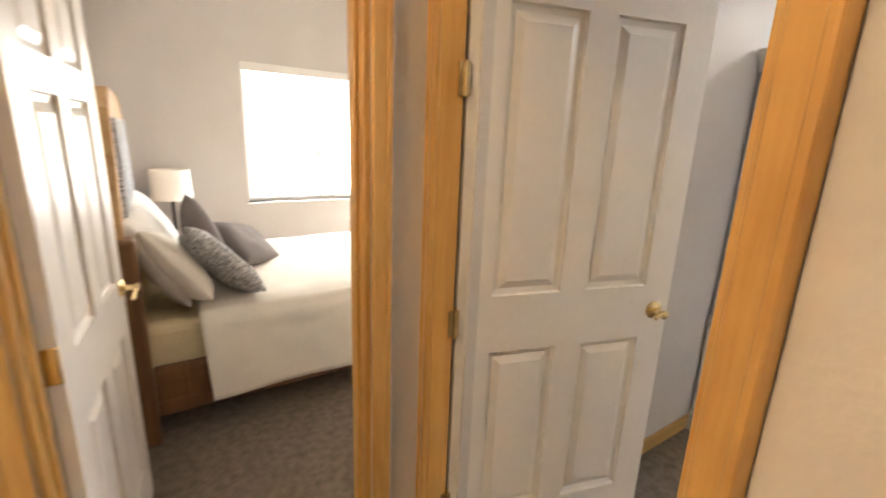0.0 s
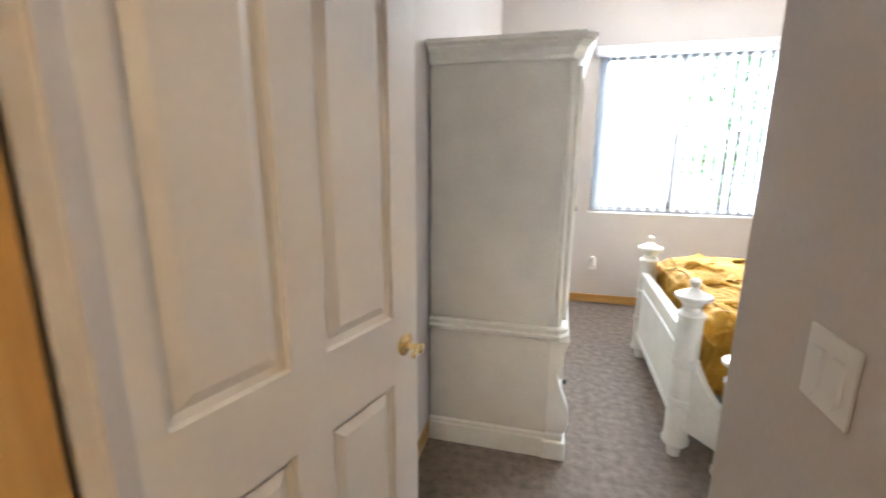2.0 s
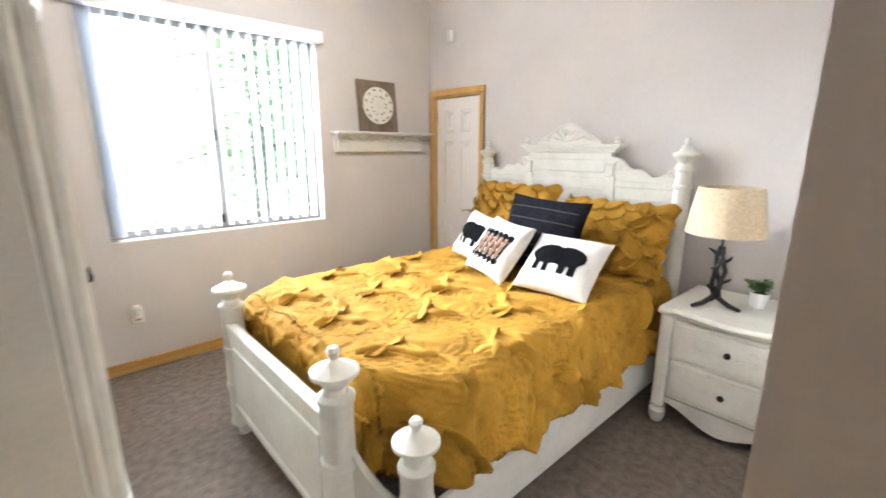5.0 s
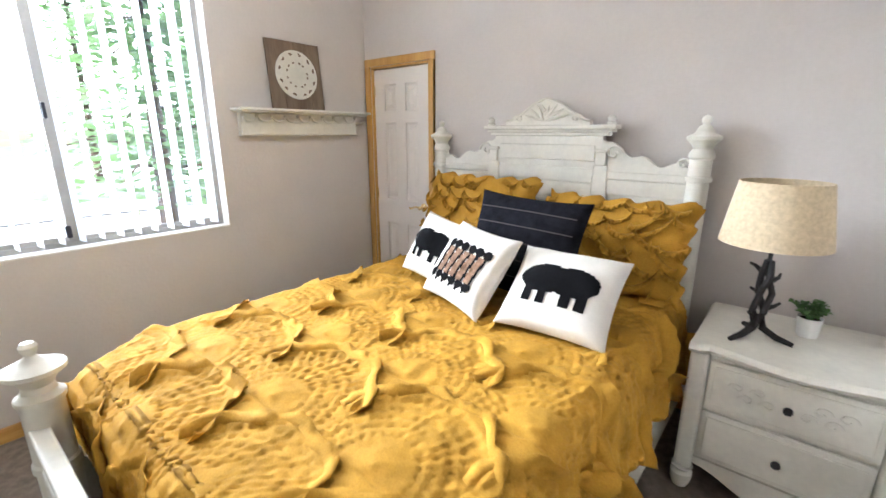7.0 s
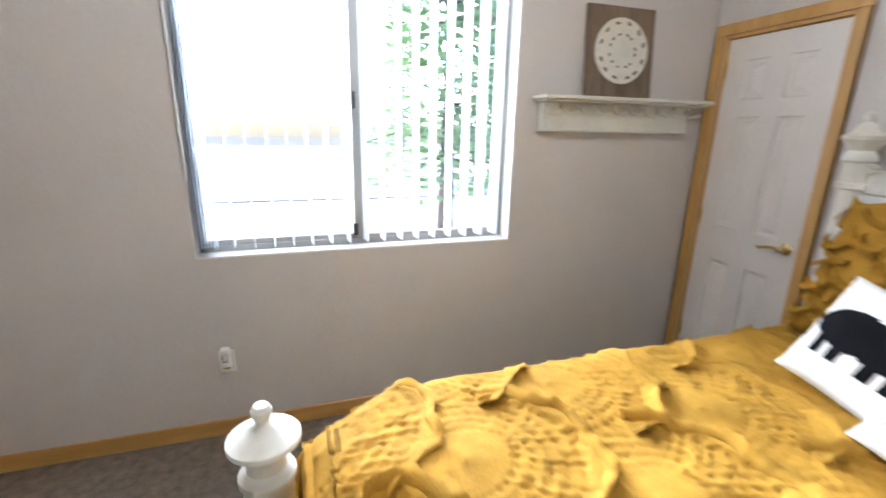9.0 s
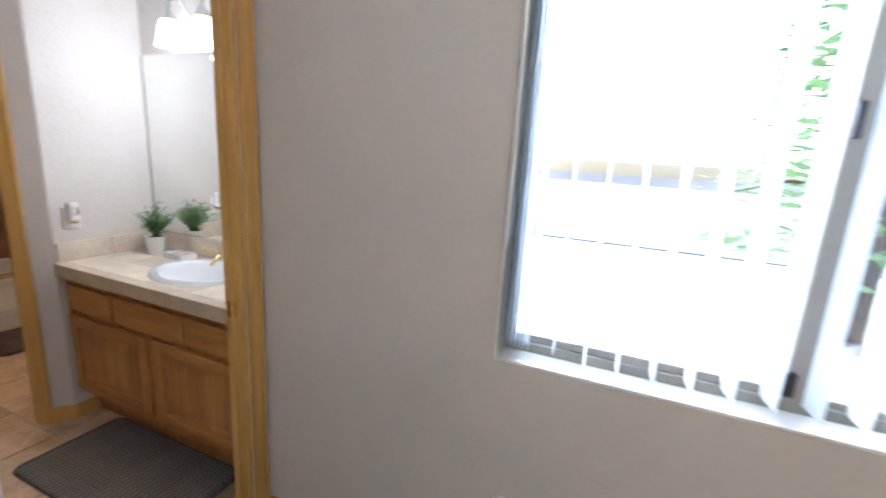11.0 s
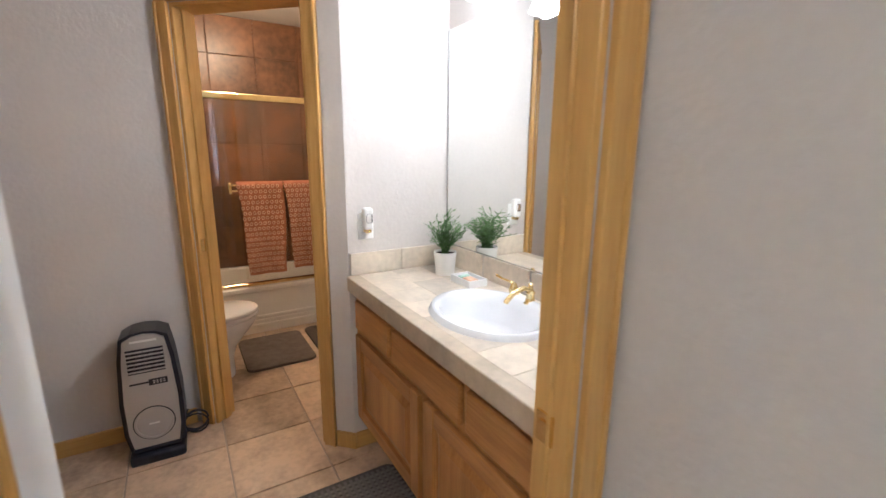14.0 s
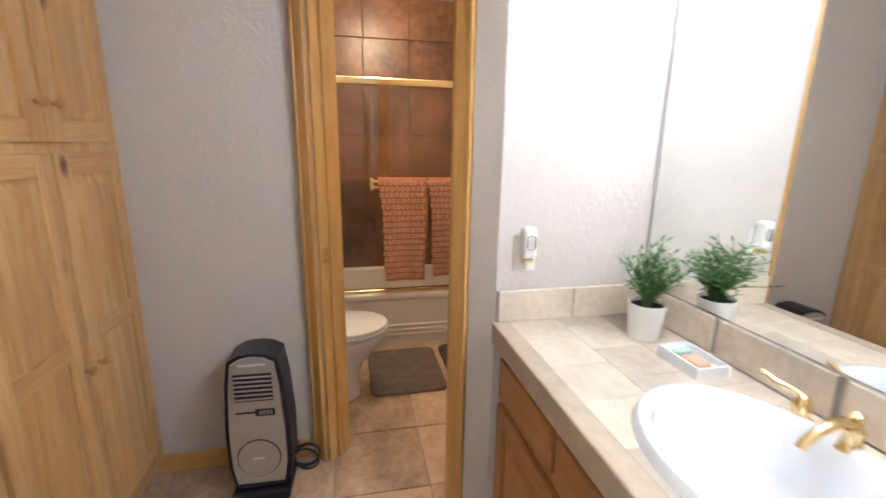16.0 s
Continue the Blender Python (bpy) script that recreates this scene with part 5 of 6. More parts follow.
run("baseboard", PINEH, (-3.05, 3.66, 0), (-3.037, 4.30, 0.085), BB)
run("baseboard", PINEH, (BW, 4.95, 0), (BW + 0.013, 5.06, 0.085), BB)
tagged(put("baseboard", moved(boxes(((-0.012, 0, 0), (O0 - c, 0.013, 0.085)), bevel=0.004), SL), PINE), BB, kind="structure")

# ---- vanity ----
VX0, VX1, VF = BW + 0.003, -1.153, 4.975
van = thing("vanity_cabinet", (0, 0, 0), "knotty alder bathroom vanity with drawers over panel doors", "vanity")
put("body", boxes(((VX0, VF, 0.165), (VX1, VF + 0.02, 0.80)), ((VX0, VF + 0.02, 0.165), (VX0 + 0.02, BN - 0.002, 0.80)), ((VX1 - 0.02, VF + 0.02, 0.165), (VX1, BN - 0.002, 0.80)), ((VX0 + 0.02, VF + 0.02, 0.165), (VX1 - 0.02, BN - 0.002, 0.185))), ALDER, van)
put("toe_kick", boxes(((VX0, VF + 0.09, 0.0), (VX1, BN - 0.002, 0.164))), ALDER, van)


def panel_door(name, parent, x0, x1, z0, z1, y, mv, mx, out=-1):
    """A framed door with a raised field, in the plane y, facing -y (out=-1) or +y."""
    t = 0.02
    ys = sorted((y, y + out * t))
    w = 0.062
    bm = bmesh.new()
    rings = []
    for inset, d in ((0.0, 0.006), (0.012, 0.006), (0.04, 0.017), (0.042, 0.018)):
        yy = y + out * d
        rings.append([bm.verts.new(p) for p in ((x0 + w + inset, yy, z0 + w + inset), (x1 - w - inset, yy, z0 + w + inset), (x1 - w - inset, yy, z1 - w - inset), (x0 + w + inset, yy, z1 - w - inset))])
    for p, q in zip(rings, rings[1:]):
        for i in range(4):
            bm.faces.new((p[i], p[(i + 1) % 4], q[(i + 1) % 4], q[i]))
    bm.faces.new(rings[-1])
    ob = put(name, bm, mv, parent)
    for a, b in ((x0, x0 + w), (x1 - w, x1)):
        put("stile", boxes(((a, ys[0], z0), (b, ys[1], z1)), bevel=0.004, seg=2), mv, ob)
    for a, b in ((z0, z0 + w), (z1 - w, z1)):
        put("rail", boxes(((x0 + w, ys[0] + 0.0005, a), (x1 - w, ys[1] - 0.0005, b)), bevel=0.003), mx, ob)
    return ob


for a, b in ((-2.385, -2.03), (-2.00, -1.535), (-1.505, -1.165)):
    put("drawer", boxes(((a, VF - 0.02, 0.635), (b, VF - 0.0005, 0.765)), bevel=0.006, seg=2), ALDERX, van)
for a, b in ((-2.39, -1.785), (-1.745, -1.165)):
    panel_door("cabinet_door", van, a, b, 0.19, 0.605, VF - 0.0005, ALDER, ALDERX)

top = thing("counter", (0, 0, 0), "beige stone tile vanity counter with backsplash on the cabinet", "counter")
CT = 0.872
SX, SY, RA, RB = -1.725, 5.205, 0.222, 0.172
for a, b in (((VX0, VF + 0.02), (SX - RA, BN - 0.002)), ((SX + RA, VF + 0.02), (VX1, BN - 0.002))):
    put("substrate", boxes(((a[0], a[1], 0.80), (b[0], b[1], CT - 0.0025))), GROUTC, top)


def around_basin(x0, x1, y0, y1):
    """A tile with the basin's oval cut out of it, in narrow strips."""
    bm = bmesh.new()
    n = max(1, int((x1 - x0) / 0.006))
    for i in range(n):
        a, b = x0 + (x1 - x0) * i / n, x0 + (x1 - x0) * (i + 1) / n
        q = 1 - (((a + b) / 2 - SX) / RA) ** 2
        h = RB * math.sqrt(q) if q > 0 else 0.0
        for lo, hi in (((y0, min(y1, SY - h)), (max(y0, SY + h), y1)) if h else ((y0, y1),)):
            if hi - lo > 0.001:
                box(bm, (a, lo, CT - 0.011), (b, hi, CT))
    return bm


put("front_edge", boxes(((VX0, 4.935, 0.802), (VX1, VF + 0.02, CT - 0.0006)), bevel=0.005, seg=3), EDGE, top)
tw, td = 0.152, 0.152
for j in range(3):
    y0, y1 = (VF + 0.014 if j == 0 else VF + 0.021 + j * td), min(VF + 0.021 + (j + 1) * td, BN - 0.016)
    for i in range(10):
        a, b = max(VX0, VX0 + (i - 0.5 * (j % 2)) * tw), min(VX0 + (i + 1 - 0.5 * (j % 2)) * tw, VX1)
        if b - a > 0.02:
            near = abs((a + b) / 2 - SX) < RA + tw / 2
            put("tile", around_basin(a + 0.0006, b - 0.0006, y0 + 0.0006, y1 - 0.0006) if near else boxes(((a + 0.0006, y0 + 0.0006, CT - 0.011), (b - 0.0006, y1 - 0.0006, CT)), bevel=0.0006), COUNTER, top)
tw = 0.305
for i in range(5):
    a, b = VX0 + i * tw + 0.015, min(VX0 + (i + 1) * tw, VX1)
    if b - a > 0.03:
        put("splash_tile", boxes(((a + 0.001, BN - 0.014, CT + 0.001), (b - 0.001, BN - 0.002, CT + 0.10)), bevel=0.002), COUNTER, top)
for j in range(2):
    put("splash_tile", boxes(((VX0, 4.95 + j * 0.25 + 0.001, CT + 0.001), (VX0 + 0.013, 4.95 + (j + 1) * 0.25 - 0.001, CT + 0.10)), bevel=0.002), COUNTER, top)

mir = thing("wall_mirror", (0, 0, 0), "large frameless mirror above the vanity", "mirror")
put("glass", boxes(((BW + 0.012, BN - 0.008, CT + 0.105), (-1.20, BN - 0.002, 1.95))), MIRROR, mir)
put("edge_strip", boxes(((BW + 0.005, BN - 0.010, CT + 0.105), (BW + 0.012, BN - 0.002, 1.95)), ((BW + 0.005, BN - 0.011, CT + 0.101), (-1.20, BN - 0.002, CT + 0.1055))), CHROME, mir)

# oval drop-in basin
sk = thing("washbasin", (-1.725, 5.205, CT), "white oval drop-in porcelain basin in the counter", "sink")
bm = lathe([(0.001, -0.118), (0.25, -0.115), (0.5, -0.10), (0.66, -0.072), (0.78, -0.02), (0.83, 0.004), (0.86, 0.014), (0.93, 0.020), (0.975, 0.018), (1.0, 0.010), (1.0, 0.0), (0.9, -0.002), (0.84, -0.03), (0.55, -0.115), (0.001, -0.135)], 56, Matrix.Diagonal((0.245, 0.192, 1, 1)))
for v in bm.verts:
    if v.co.z < 0.012:
        v.co.y -= 0.03 * min(1, max(0, (0.012 - v.co.z) / 0.05))
put("bowl", bm, PORC, sk, "", True)
put("drain", lathe([(0.0, -0.108), (0.022, -0.108), (0.024, -0.112), (0.0, -0.113)], 18, Matrix.Translation((0, -0.03, 0))), BRASS, sk)
fc = thing("faucet", (-1.72, 5.365, CT + 0.016), "polished brass widespread faucet with lever handles", "faucet")
put("spout", tube([(0, 0.0, 0.03), (0, -0.005, 0.06), (0, -0.04, 0.075), (0, -0.09, 0.06), (0, -0.125, 0.035), (0, -0.13, 0.025)], [0.014, 0.013, 0.012, 0.011, 0.011, 0.010], 10), BRASS, fc, "", True)
put("spout_base", lathe([(0.0, 0), (0.028, 0), (0.028, 0.006), (0.020, 0.014), (0.017, 0.034), (0.02, 0.05), (0.012, 0.062), (0.009, 0.075), (0.013, 0.085), (0.0, 0.092)], 18), BRASS, fc, "", True)
for s in (-1, 1):
    h = put("handle", lathe([(0.0, 0), (0.027, 0), (0.027, 0.006), (0.018, 0.016), (0.022, 0.036), (0.016, 0.05), (0.012, 0.062), (0.0, 0.068)], 18, Matrix.Translation((s * 0.105, 0, 0))), BRASS, fc, "", True)
    put("lever", tube([(s * 0.105, 0, 0.058), (s * 0.125, -0.01, 0.068), (s * 0.16, -0.02, 0.072), (s * 0.19, -0.028, 0.082)], [0.009, 0.007, 0.006, 0.008], 8), BRASS, h, "", True)

fc.matrix_world = pose(-1.725, 5.385, CT + 0.003) @ Matrix.Scale(0.88, 4)
leafy("potted_plant", -2.235, 5.335, CT, 0.052, 0.105, 56, (0.10, 0.20, 0.034), "curly green grass plant in a white pot on the counter", 9, True)
dish = thing("soap_dish", (-2.06, 5.345, CT), "pale plastic soap dish with a pale wrapped soap bar", "soap dish")
put("tray", boxes(((-0.07, -0.045, 0.0), (0.07, 0.045, 0.012)), ((-0.07, -0.045, 0.012), (0.07, -0.04, 0.03)), ((-0.07, 0.04, 0.012), (0.07, 0.045, 0.03)), ((-0.07, -0.04, 0.012), (-0.065, 0.04, 0.03)), ((0.065, -0.04, 0.012), (0.07, 0.04, 0.03))), VANE, dish)
put("soap_bar", boxes(((-0.015, -0.025, 0.0125), (0.045, 0.02, 0.027)), bevel=0.006, seg=2), ORANGE, dish, "pale orange wrapped soap bar")
put("soap_wrap", boxes(((-0.045, -0.028, 0.0125), (-0.022, 0.026, 0.028)), bevel=0.004), TEAL, dish)
sb = thing("soap_bottle", (-1.43, 5.365, CT), "clear pump bottle of hand soap with a printed label", "soap bottle")
put("bottle", lathe([(0.0, 0), (0.032, 0), (0.034, 0.01), (0.034, 0.10), (0.024, 0.125), (0.012, 0.13), (0.012, 0.14), (0.0, 0.14)], 22), CLEAR, sb, "", True)
put("label_band", lathe([(0.0345, 0.03), (0.0345, 0.095)], 22), LINEN, sb)
put("label_print", boxes(((-0.02, -0.0362, 0.07), (0.012, -0.0335, 0.085)), ((-0.016, -0.0362, 0.055), (0.010, -0.0335, 0.06)), ((-0.010, -0.0362, 0.038), (0.006, -0.0335, 0.05))), INK, sb)
put("pump", boxes(((-0.008, -0.008, 0.14), (0.008, 0.008, 0.165)), ((-0.012, -0.035, 0.165), (0.012, 0.012, 0.178)), bevel=0.003), PLASTIC, sb)
sb.matrix_world = pose(-1.46, 5.375, CT) @ Matrix.Scale(0.76, 4)
bk = thing("facecloth", (-1.29, 5.22, CT), "folded cream patterned facecloth on the counter", "cloth")
for i in range(4):
    put("fold", boxes(((-0.075 + 0.004 * i, -0.11, 0.012 * i), (0.075 - 0.003 * i, 0.11, 0.012 * i + 0.0115)), bevel=0.005, seg=2), LINEN, bk)

outlet(BW, 5.03, 1.09, 90, "white duplex wall outlet above the counter")

# vanity light: three frosted bells on a brushed bar
vl = thing("vanity_light", (-1.72, BN, 2.09), "three-light brushed nickel vanity fixture with frosted bell shades", "wall light")
put("backplate", boxes(((-0.10, -0.022, -0.06), (0.10, -0.001, 0.06)), bevel=0.01, seg=2), CHROME, vl)
put("bar", tube([(-0.25, -0.05, 0.0), (-0.13, -0.06, 0.03), (0, -0.05, 0.0), (0.13, -0.06, 0.03), (0.25, -0.05, 0.0)], 0.008, 8), CHROME, vl, "", True)
for x in (-0.23, 0.0, 0.23):
    put("arm", tube([(x, -0.05, 0.0), (x, -0.10, 0.07), (x, -0.155, 0.06), (x, -0.16, 0.0)], 0.007, 8), CHROME, vl, "", True)
    put("cap", lathe([(0.012, 0.015), (0.02, 0.0), (0.036, -0.03), (0.034, -0.032)], 18, Matrix.Translation((x, -0.16, 0))), CHROME, vl, "", True)
    s = put("shade", lathe([(0.034, -0.03), (0.05, -0.07), (0.056, -0.12), (0.068, -0.15), (0.066, -0.15), (0.053, -0.12), (0.047, -0.07), (0.031, -0.03)], 24, Matrix.Translation((x, -0.16, 0)), cap=False), SHADE, vl, "glowing frosted bell shade", True)
    s.visible_shadow = False

# ---- tall linen cabinet facing the vanity ----
lc = thing("linen_cabinet", (0, 0, 0), "tall knotty pine linen cabinet with raised panel doors", "cabinet")
CF = 3.695
put("body", boxes(((-3.047, 3.03, 0.09), (-1.88, CF, 2.40)), ((-3.047, 3.03, 0.0), (-1.88, CF - 0.06, 0.09)), bevel=0.002), KNOTTY, lc)
for i in range(3):
    a = -3.005 + i * 0.375
    for z0, z1 in ((0.11, 1.365), (1.395, 2.36)):
        d = panel_door("cabinet_door", lc, a, a + 0.355, z0, z1, CF + 0.0005, KNOTTY, KNOTTYX, 1)
        if z0 < 1:
            put("mid_rail", boxes(((a + 0.0625, CF + 0.001, 0.775), (a + 0.2925, CF + 0.0205, 0.84)), bevel=0.003), KNOTTYX, d)
        put("knob", lathe([(0.006, 0), (0.006, 0.012), (0.014, 0.018), (0.012, 0.028), (0.0, 0.03)], 12, Matrix.Translation((a + (0.33 if i % 2 == 0 else 0.025), CF + 0.02, 0.72 if z0 < 1 else 1.5)) @ pose(0, 0, 0, -90, 0, 0)), ALDER, d, "", True)

# ---- heater ----
ht = thing("space_heater", (-2.885, 4.135, 0), "silver and black tower space heater on the tile floor", "heater")
out = [(-0.105, 0.06), (-0.120, 0.14), (-0.122, 0.30), (-0.108, 0.50), (-0.092, 0.60), (-0.05, 0.622), (0.0, 0.628), (0.05, 0.622), (0.092, 0.60), (0.108, 0.50), (0.122, 0.30), (0.120, 0.14), (0.105, 0.06)]
put("shell", prism(out, -0.055, 0.085), BLACKP, ht, "black rear shell")
front = [(x * 0.84, 0.075 + (z - 0.06) * 0.955) for x, z in out]
put("front_cover", prism(front, -0.072, -0.054), SILVERP, ht, "silver front cover")
put("base", boxes(((-0.11, -0.10, 0.0), (0.11, 0.10, 0.05)), ((-0.095, -0.075, 0.05), (0.095, 0.085, 0.075)), bevel=0.012, seg=2), BLACKP, ht)
put("outlet_recess", boxes(((-0.070, -0.0735, 0.44), (0.070, -0.071, 0.555))), BLACKP, ht)
for i in range(6):
    put("louvre", boxes(((-0.070, -0.080, 0.447 + 0.0185 * i), (0.070, -0.073, 0.4535 + 0.0185 * i)), bevel=0.002), SILVERP, ht)
put("control_panel", boxes(((-0.072, -0.0735, 0.388), (0.012, -0.071, 0.396)), ((0.0, -0.0735, 0.375), (0.072, -0.071, 0.405))), BLACKP, ht)
for i in range(4):
    put("button", boxes(((0.016 + 0.013 * i, -0.075, 0.383), (0.024 + 0.013 * i, -0.0732, 0.388)), ((0.016 + 0.013 * i, -0.075, 0.392), (0.024 + 0.013 * i, -0.0732, 0.397))), SILVERP, ht)
put("dial_ring", lathe([(0.078, 0.0), (0.078, 0.006), (0.070, 0.006), (0.068, 0.001), (0.0, 0.003)], 36, Matrix.Translation((0, -0.072, 0.19)) @ pose(0, 0, 0, 90, 0, 0)), SILVERP, ht, "", True)
put("dial_groove", lathe([(0.083, 0.0), (0.083, 0.0015), (0.078, 0.0015), (0.078, 0.0)], 36, Matrix.Translation((0, -0.072, 0.19)) @ pose(0, 0, 0, 90, 0, 0)), BLACKP, ht)
put("badge", boxes(((-0.02, -0.0765, 0.186), (0.02, -0.0745, 0.192))), PLASTIC, ht)
put("handle_slot", boxes(((-0.05, -0.0735, 0.585), (0.05, -0.0715, 0.595)), bevel=0.001), PLASTIC, ht)
put("power_cord", tube([(0.10, 0.075, 0.14), (0.125, 0.085, 0.13)] + [(0.155 + 0.055 * math.cos(2.6 - t * 0.42), 0.07 + 0.022 * math.sin(t * 0.23), 0.062 + 0.052 * math.sin(2.6 - t * 0.42)) for t in range(44)] + [(0.15, 0.085, 0.008), (0.09, 0.095, 0.006)], 0.0045, 6), BLACKP, ht, "black power cord", True)
ht.matrix_world = pose(-2.885, 4.135, 0, 0, 0, 88)

# ---- water closet ----
tl = thing("toilet", (-3.53, 4.36, 0), "white porcelain toilet with the lid closed beside the tub", "toilet")
bm = lathe([(0.0, 0), (0.62, 0.0), (0.60, 0.03), (0.50, 0.12), (0.52, 0.20), (0.78, 0.30), (0.98, 0.36), (1.0, 0.385), (0.9, 0.39), (0.0, 0.39)], 40, Matrix.Diagonal((0.18, 0.235, 1, 1)))
for v in bm.verts:
    v.co.y += 0.10 - 0.07 * max(0, (0.3 - v.co.z) / 0.3)
put("bowl", bm, PORC, tl, "", True)
bm = lathe([(0.0, 0.392), (0.99, 0.392), (1.02, 0.40), (1.02, 0.410), (0.99, 0.416), (0.0, 0.418)], 40, Matrix.Translation((0, 0.10, 0)) @ Matrix.Diagonal((0.182, 0.24, 1, 1)))
put("seat", bm, PORC, tl, "", True)
put("lid", lathe([(0.0, 0.420), (1.0, 0.420), (1.02, 0.427), (1.0, 0.438), (0.9, 0.445), (0.0, 0.448)], 40, Matrix.Translation((0, 0.10, 0)) @ Matrix.Diagonal((0.182, 0.24, 1, 1))), PORC, tl, "", True)
put("tank", boxes(((-0.21, -0.42, 0.38), (0.21, -0.19, 0.74)), bevel=0.02, seg=3), PORC, tl)
put("tank_lid", boxes(((-0.22, -0.43, 0.745), (0.22, -0.18, 0.78)), bevel=0.01, seg=2), PORC, tl)
put("neck", boxes(((-0.11, -0.22, 0.0), (0.11, 0.02, 0.385)), bevel=0.02, seg=2), PORC, tl)

tb = thing("bathtub", (0, 0, 0), "white bathtub with an apron and ribbed band", "bathtub")
TF = -4.13
put("apron", boxes(((TF - 0.03, 3.925, 0.0), (TF, 5.718, 0.34)), bevel=0.008, seg=2), TUB, tb)
for i in range(3):
    put("rib", boxes(((TF, 3.93, 0.06 + 0.035 * i), (TF + 0.010, 5.71, 0.08 + 0.035 * i)), bevel=0.004, seg=2), TUB, tb)
put("rim", boxes(((TF - 0.10, 3.925, 0.34), (TF + 0.012, 5.718, 0.385)), ((-4.875, 3.925, 0.34), (-4.80, 5.718, 0.385)), bevel=0.012, seg=3), TUB, tb)
put("basin", boxes(((-4.80, 3.925, 0.05), (TF - 0.10, 5.718, 0.10)), ((-4.82, 3.925, 0.05), (-4.80, 5.718, 0.36)), ((TF - 0.12, 3.925, 0.05), (TF - 0.10, 5.718, 0.36))), TUB, tb)
sd = thing("shower_door", (0, 0, 0), "brass framed sliding glass shower door on the tub", "shower door")
RX = TF - 0.04
put("top_track", boxes(((RX - 0.025, 3.925, 1.77), (RX + 0.025, 5.718, 1.815)), bevel=0.005, seg=2), BRASS, sd, "polished brass top track")
put("bottom_track", boxes(((RX - 0.02, 3.925, 0.386), (RX + 0.02, 5.718, 0.412)), bevel=0.005), BRASS, sd, "polished brass bottom track")
for x, a, b in ((RX - 0.012, 3.95, 4.95), (RX + 0.012, 4.72, 5.70)):
    p = put("pane", boxes(((x - 0.003, a, 0.412), (x + 0.003, b, 1.77))), SHOWER, sd)
    p.visible_shadow = False
    ya = a - 0.006 if a < 4 else b
    put("stile", boxes(((x - 0.006, ya, 0.412), (x + 0.006, ya + 0.006, 1.77))), BRASS, p)
for z in (1.13, 1.17):
    put("towel_bar", tube([(RX + 0.06, 4.66, z), (RX + 0.06, 5.62, z)], 0.008, 8), BRASS, sd)
for y in (4.66, 5.62):
    put("bracket", boxes(((RX + 0.012, y - 0.012, 1.11), (RX + 0.065, y + 0.012, 1.19)), bevel=0.004), BRASS, sd)


def towel(y0, y1, zt, zb, sway):
    e = thing("bath_towel", (0, 0, 0), "terracotta patterned towel folded over the brass bar", "towel", "towels on the bar")
    n, k = 22, 18
    me_v, me_f = [], []
    for side, off in ((0, 0.020), (1, -0.016)):
        for i in range(n + 1):
            for j in range(k + 1):
                u, w = i / n, j / k
                z = zt - (zt - (zb if side == 0 else zb + 0.12)) * w
                x = RX + 0.06 + (off if w > 0.03 else off * 0.5) + 0.010 * math.sin(u * 9 + sway) * w
                me_v.append((x, y0 + (y1 - y0) * u + 0.05 * w * (1 - u) + 0.01 * math.sin(w * 5), z + 0.012 * (w < 0.02)))
        o = side * (n + 1) * (k + 1)
        for i in range(n):
            for j in range(k):
                q = o + i * (k + 1) + j
                me_f.append((q, q + 1, q + k + 2, q + k + 1))
    for i in range(n):
        a, b = i * (k + 1), (n + 1) * (k + 1) + i * (k + 1)
        me_f.append((a, a + k + 1, b + k + 1, b))
    me = bpy.data.meshes.new("cloth")
    me.from_pydata(me_v, [], me_f)
    me.materials.append(TERRA)
    me.shade_smooth()
    c = new("cloth", me)
    c.parent = e
    bm = bmesh.new()
    for r in range(17):
        for q in range(9):
            u, w = (q + (0.5 if r % 2 else 0.2)) / 9.4, (r + 0.6) / 17.5
            y = y0 + (y1 - y0) * u + 0.05 * w * (1 - u) + 0.01 * math.sin(w * 5)
            z = zt - (zt - zb) * w
            x = RX + 0.06 + 0.0225 + 0.010 * math.sin(u * 9 + sway) * w
            vs = [bm.verts.new((x, y + 0.013 * math.cos(a), z + 0.015 * math.sin(a))) for a in (0, 1.05, 2.1, 3.14, 4.2, 5.24)]
            vi = [bm.verts.new((x, y + 0.007 * math.cos(a), z + 0.009 * math.sin(a))) for a in (0, 1.05, 2.1, 3.14, 4.2, 5.24)]
            for i in range(6):
                bm.faces.new((vs[i], vs[(i + 1) % 6], vi[(i + 1) % 6], vi[i]))
    put("woven_pattern", bm, TERRAL, e, "pale woven rings")


towel(4.70, 5.02, 1.185, 0.49, 0.3)
towel(5.03, 5.35, 1.185, 0.51, 2.0)


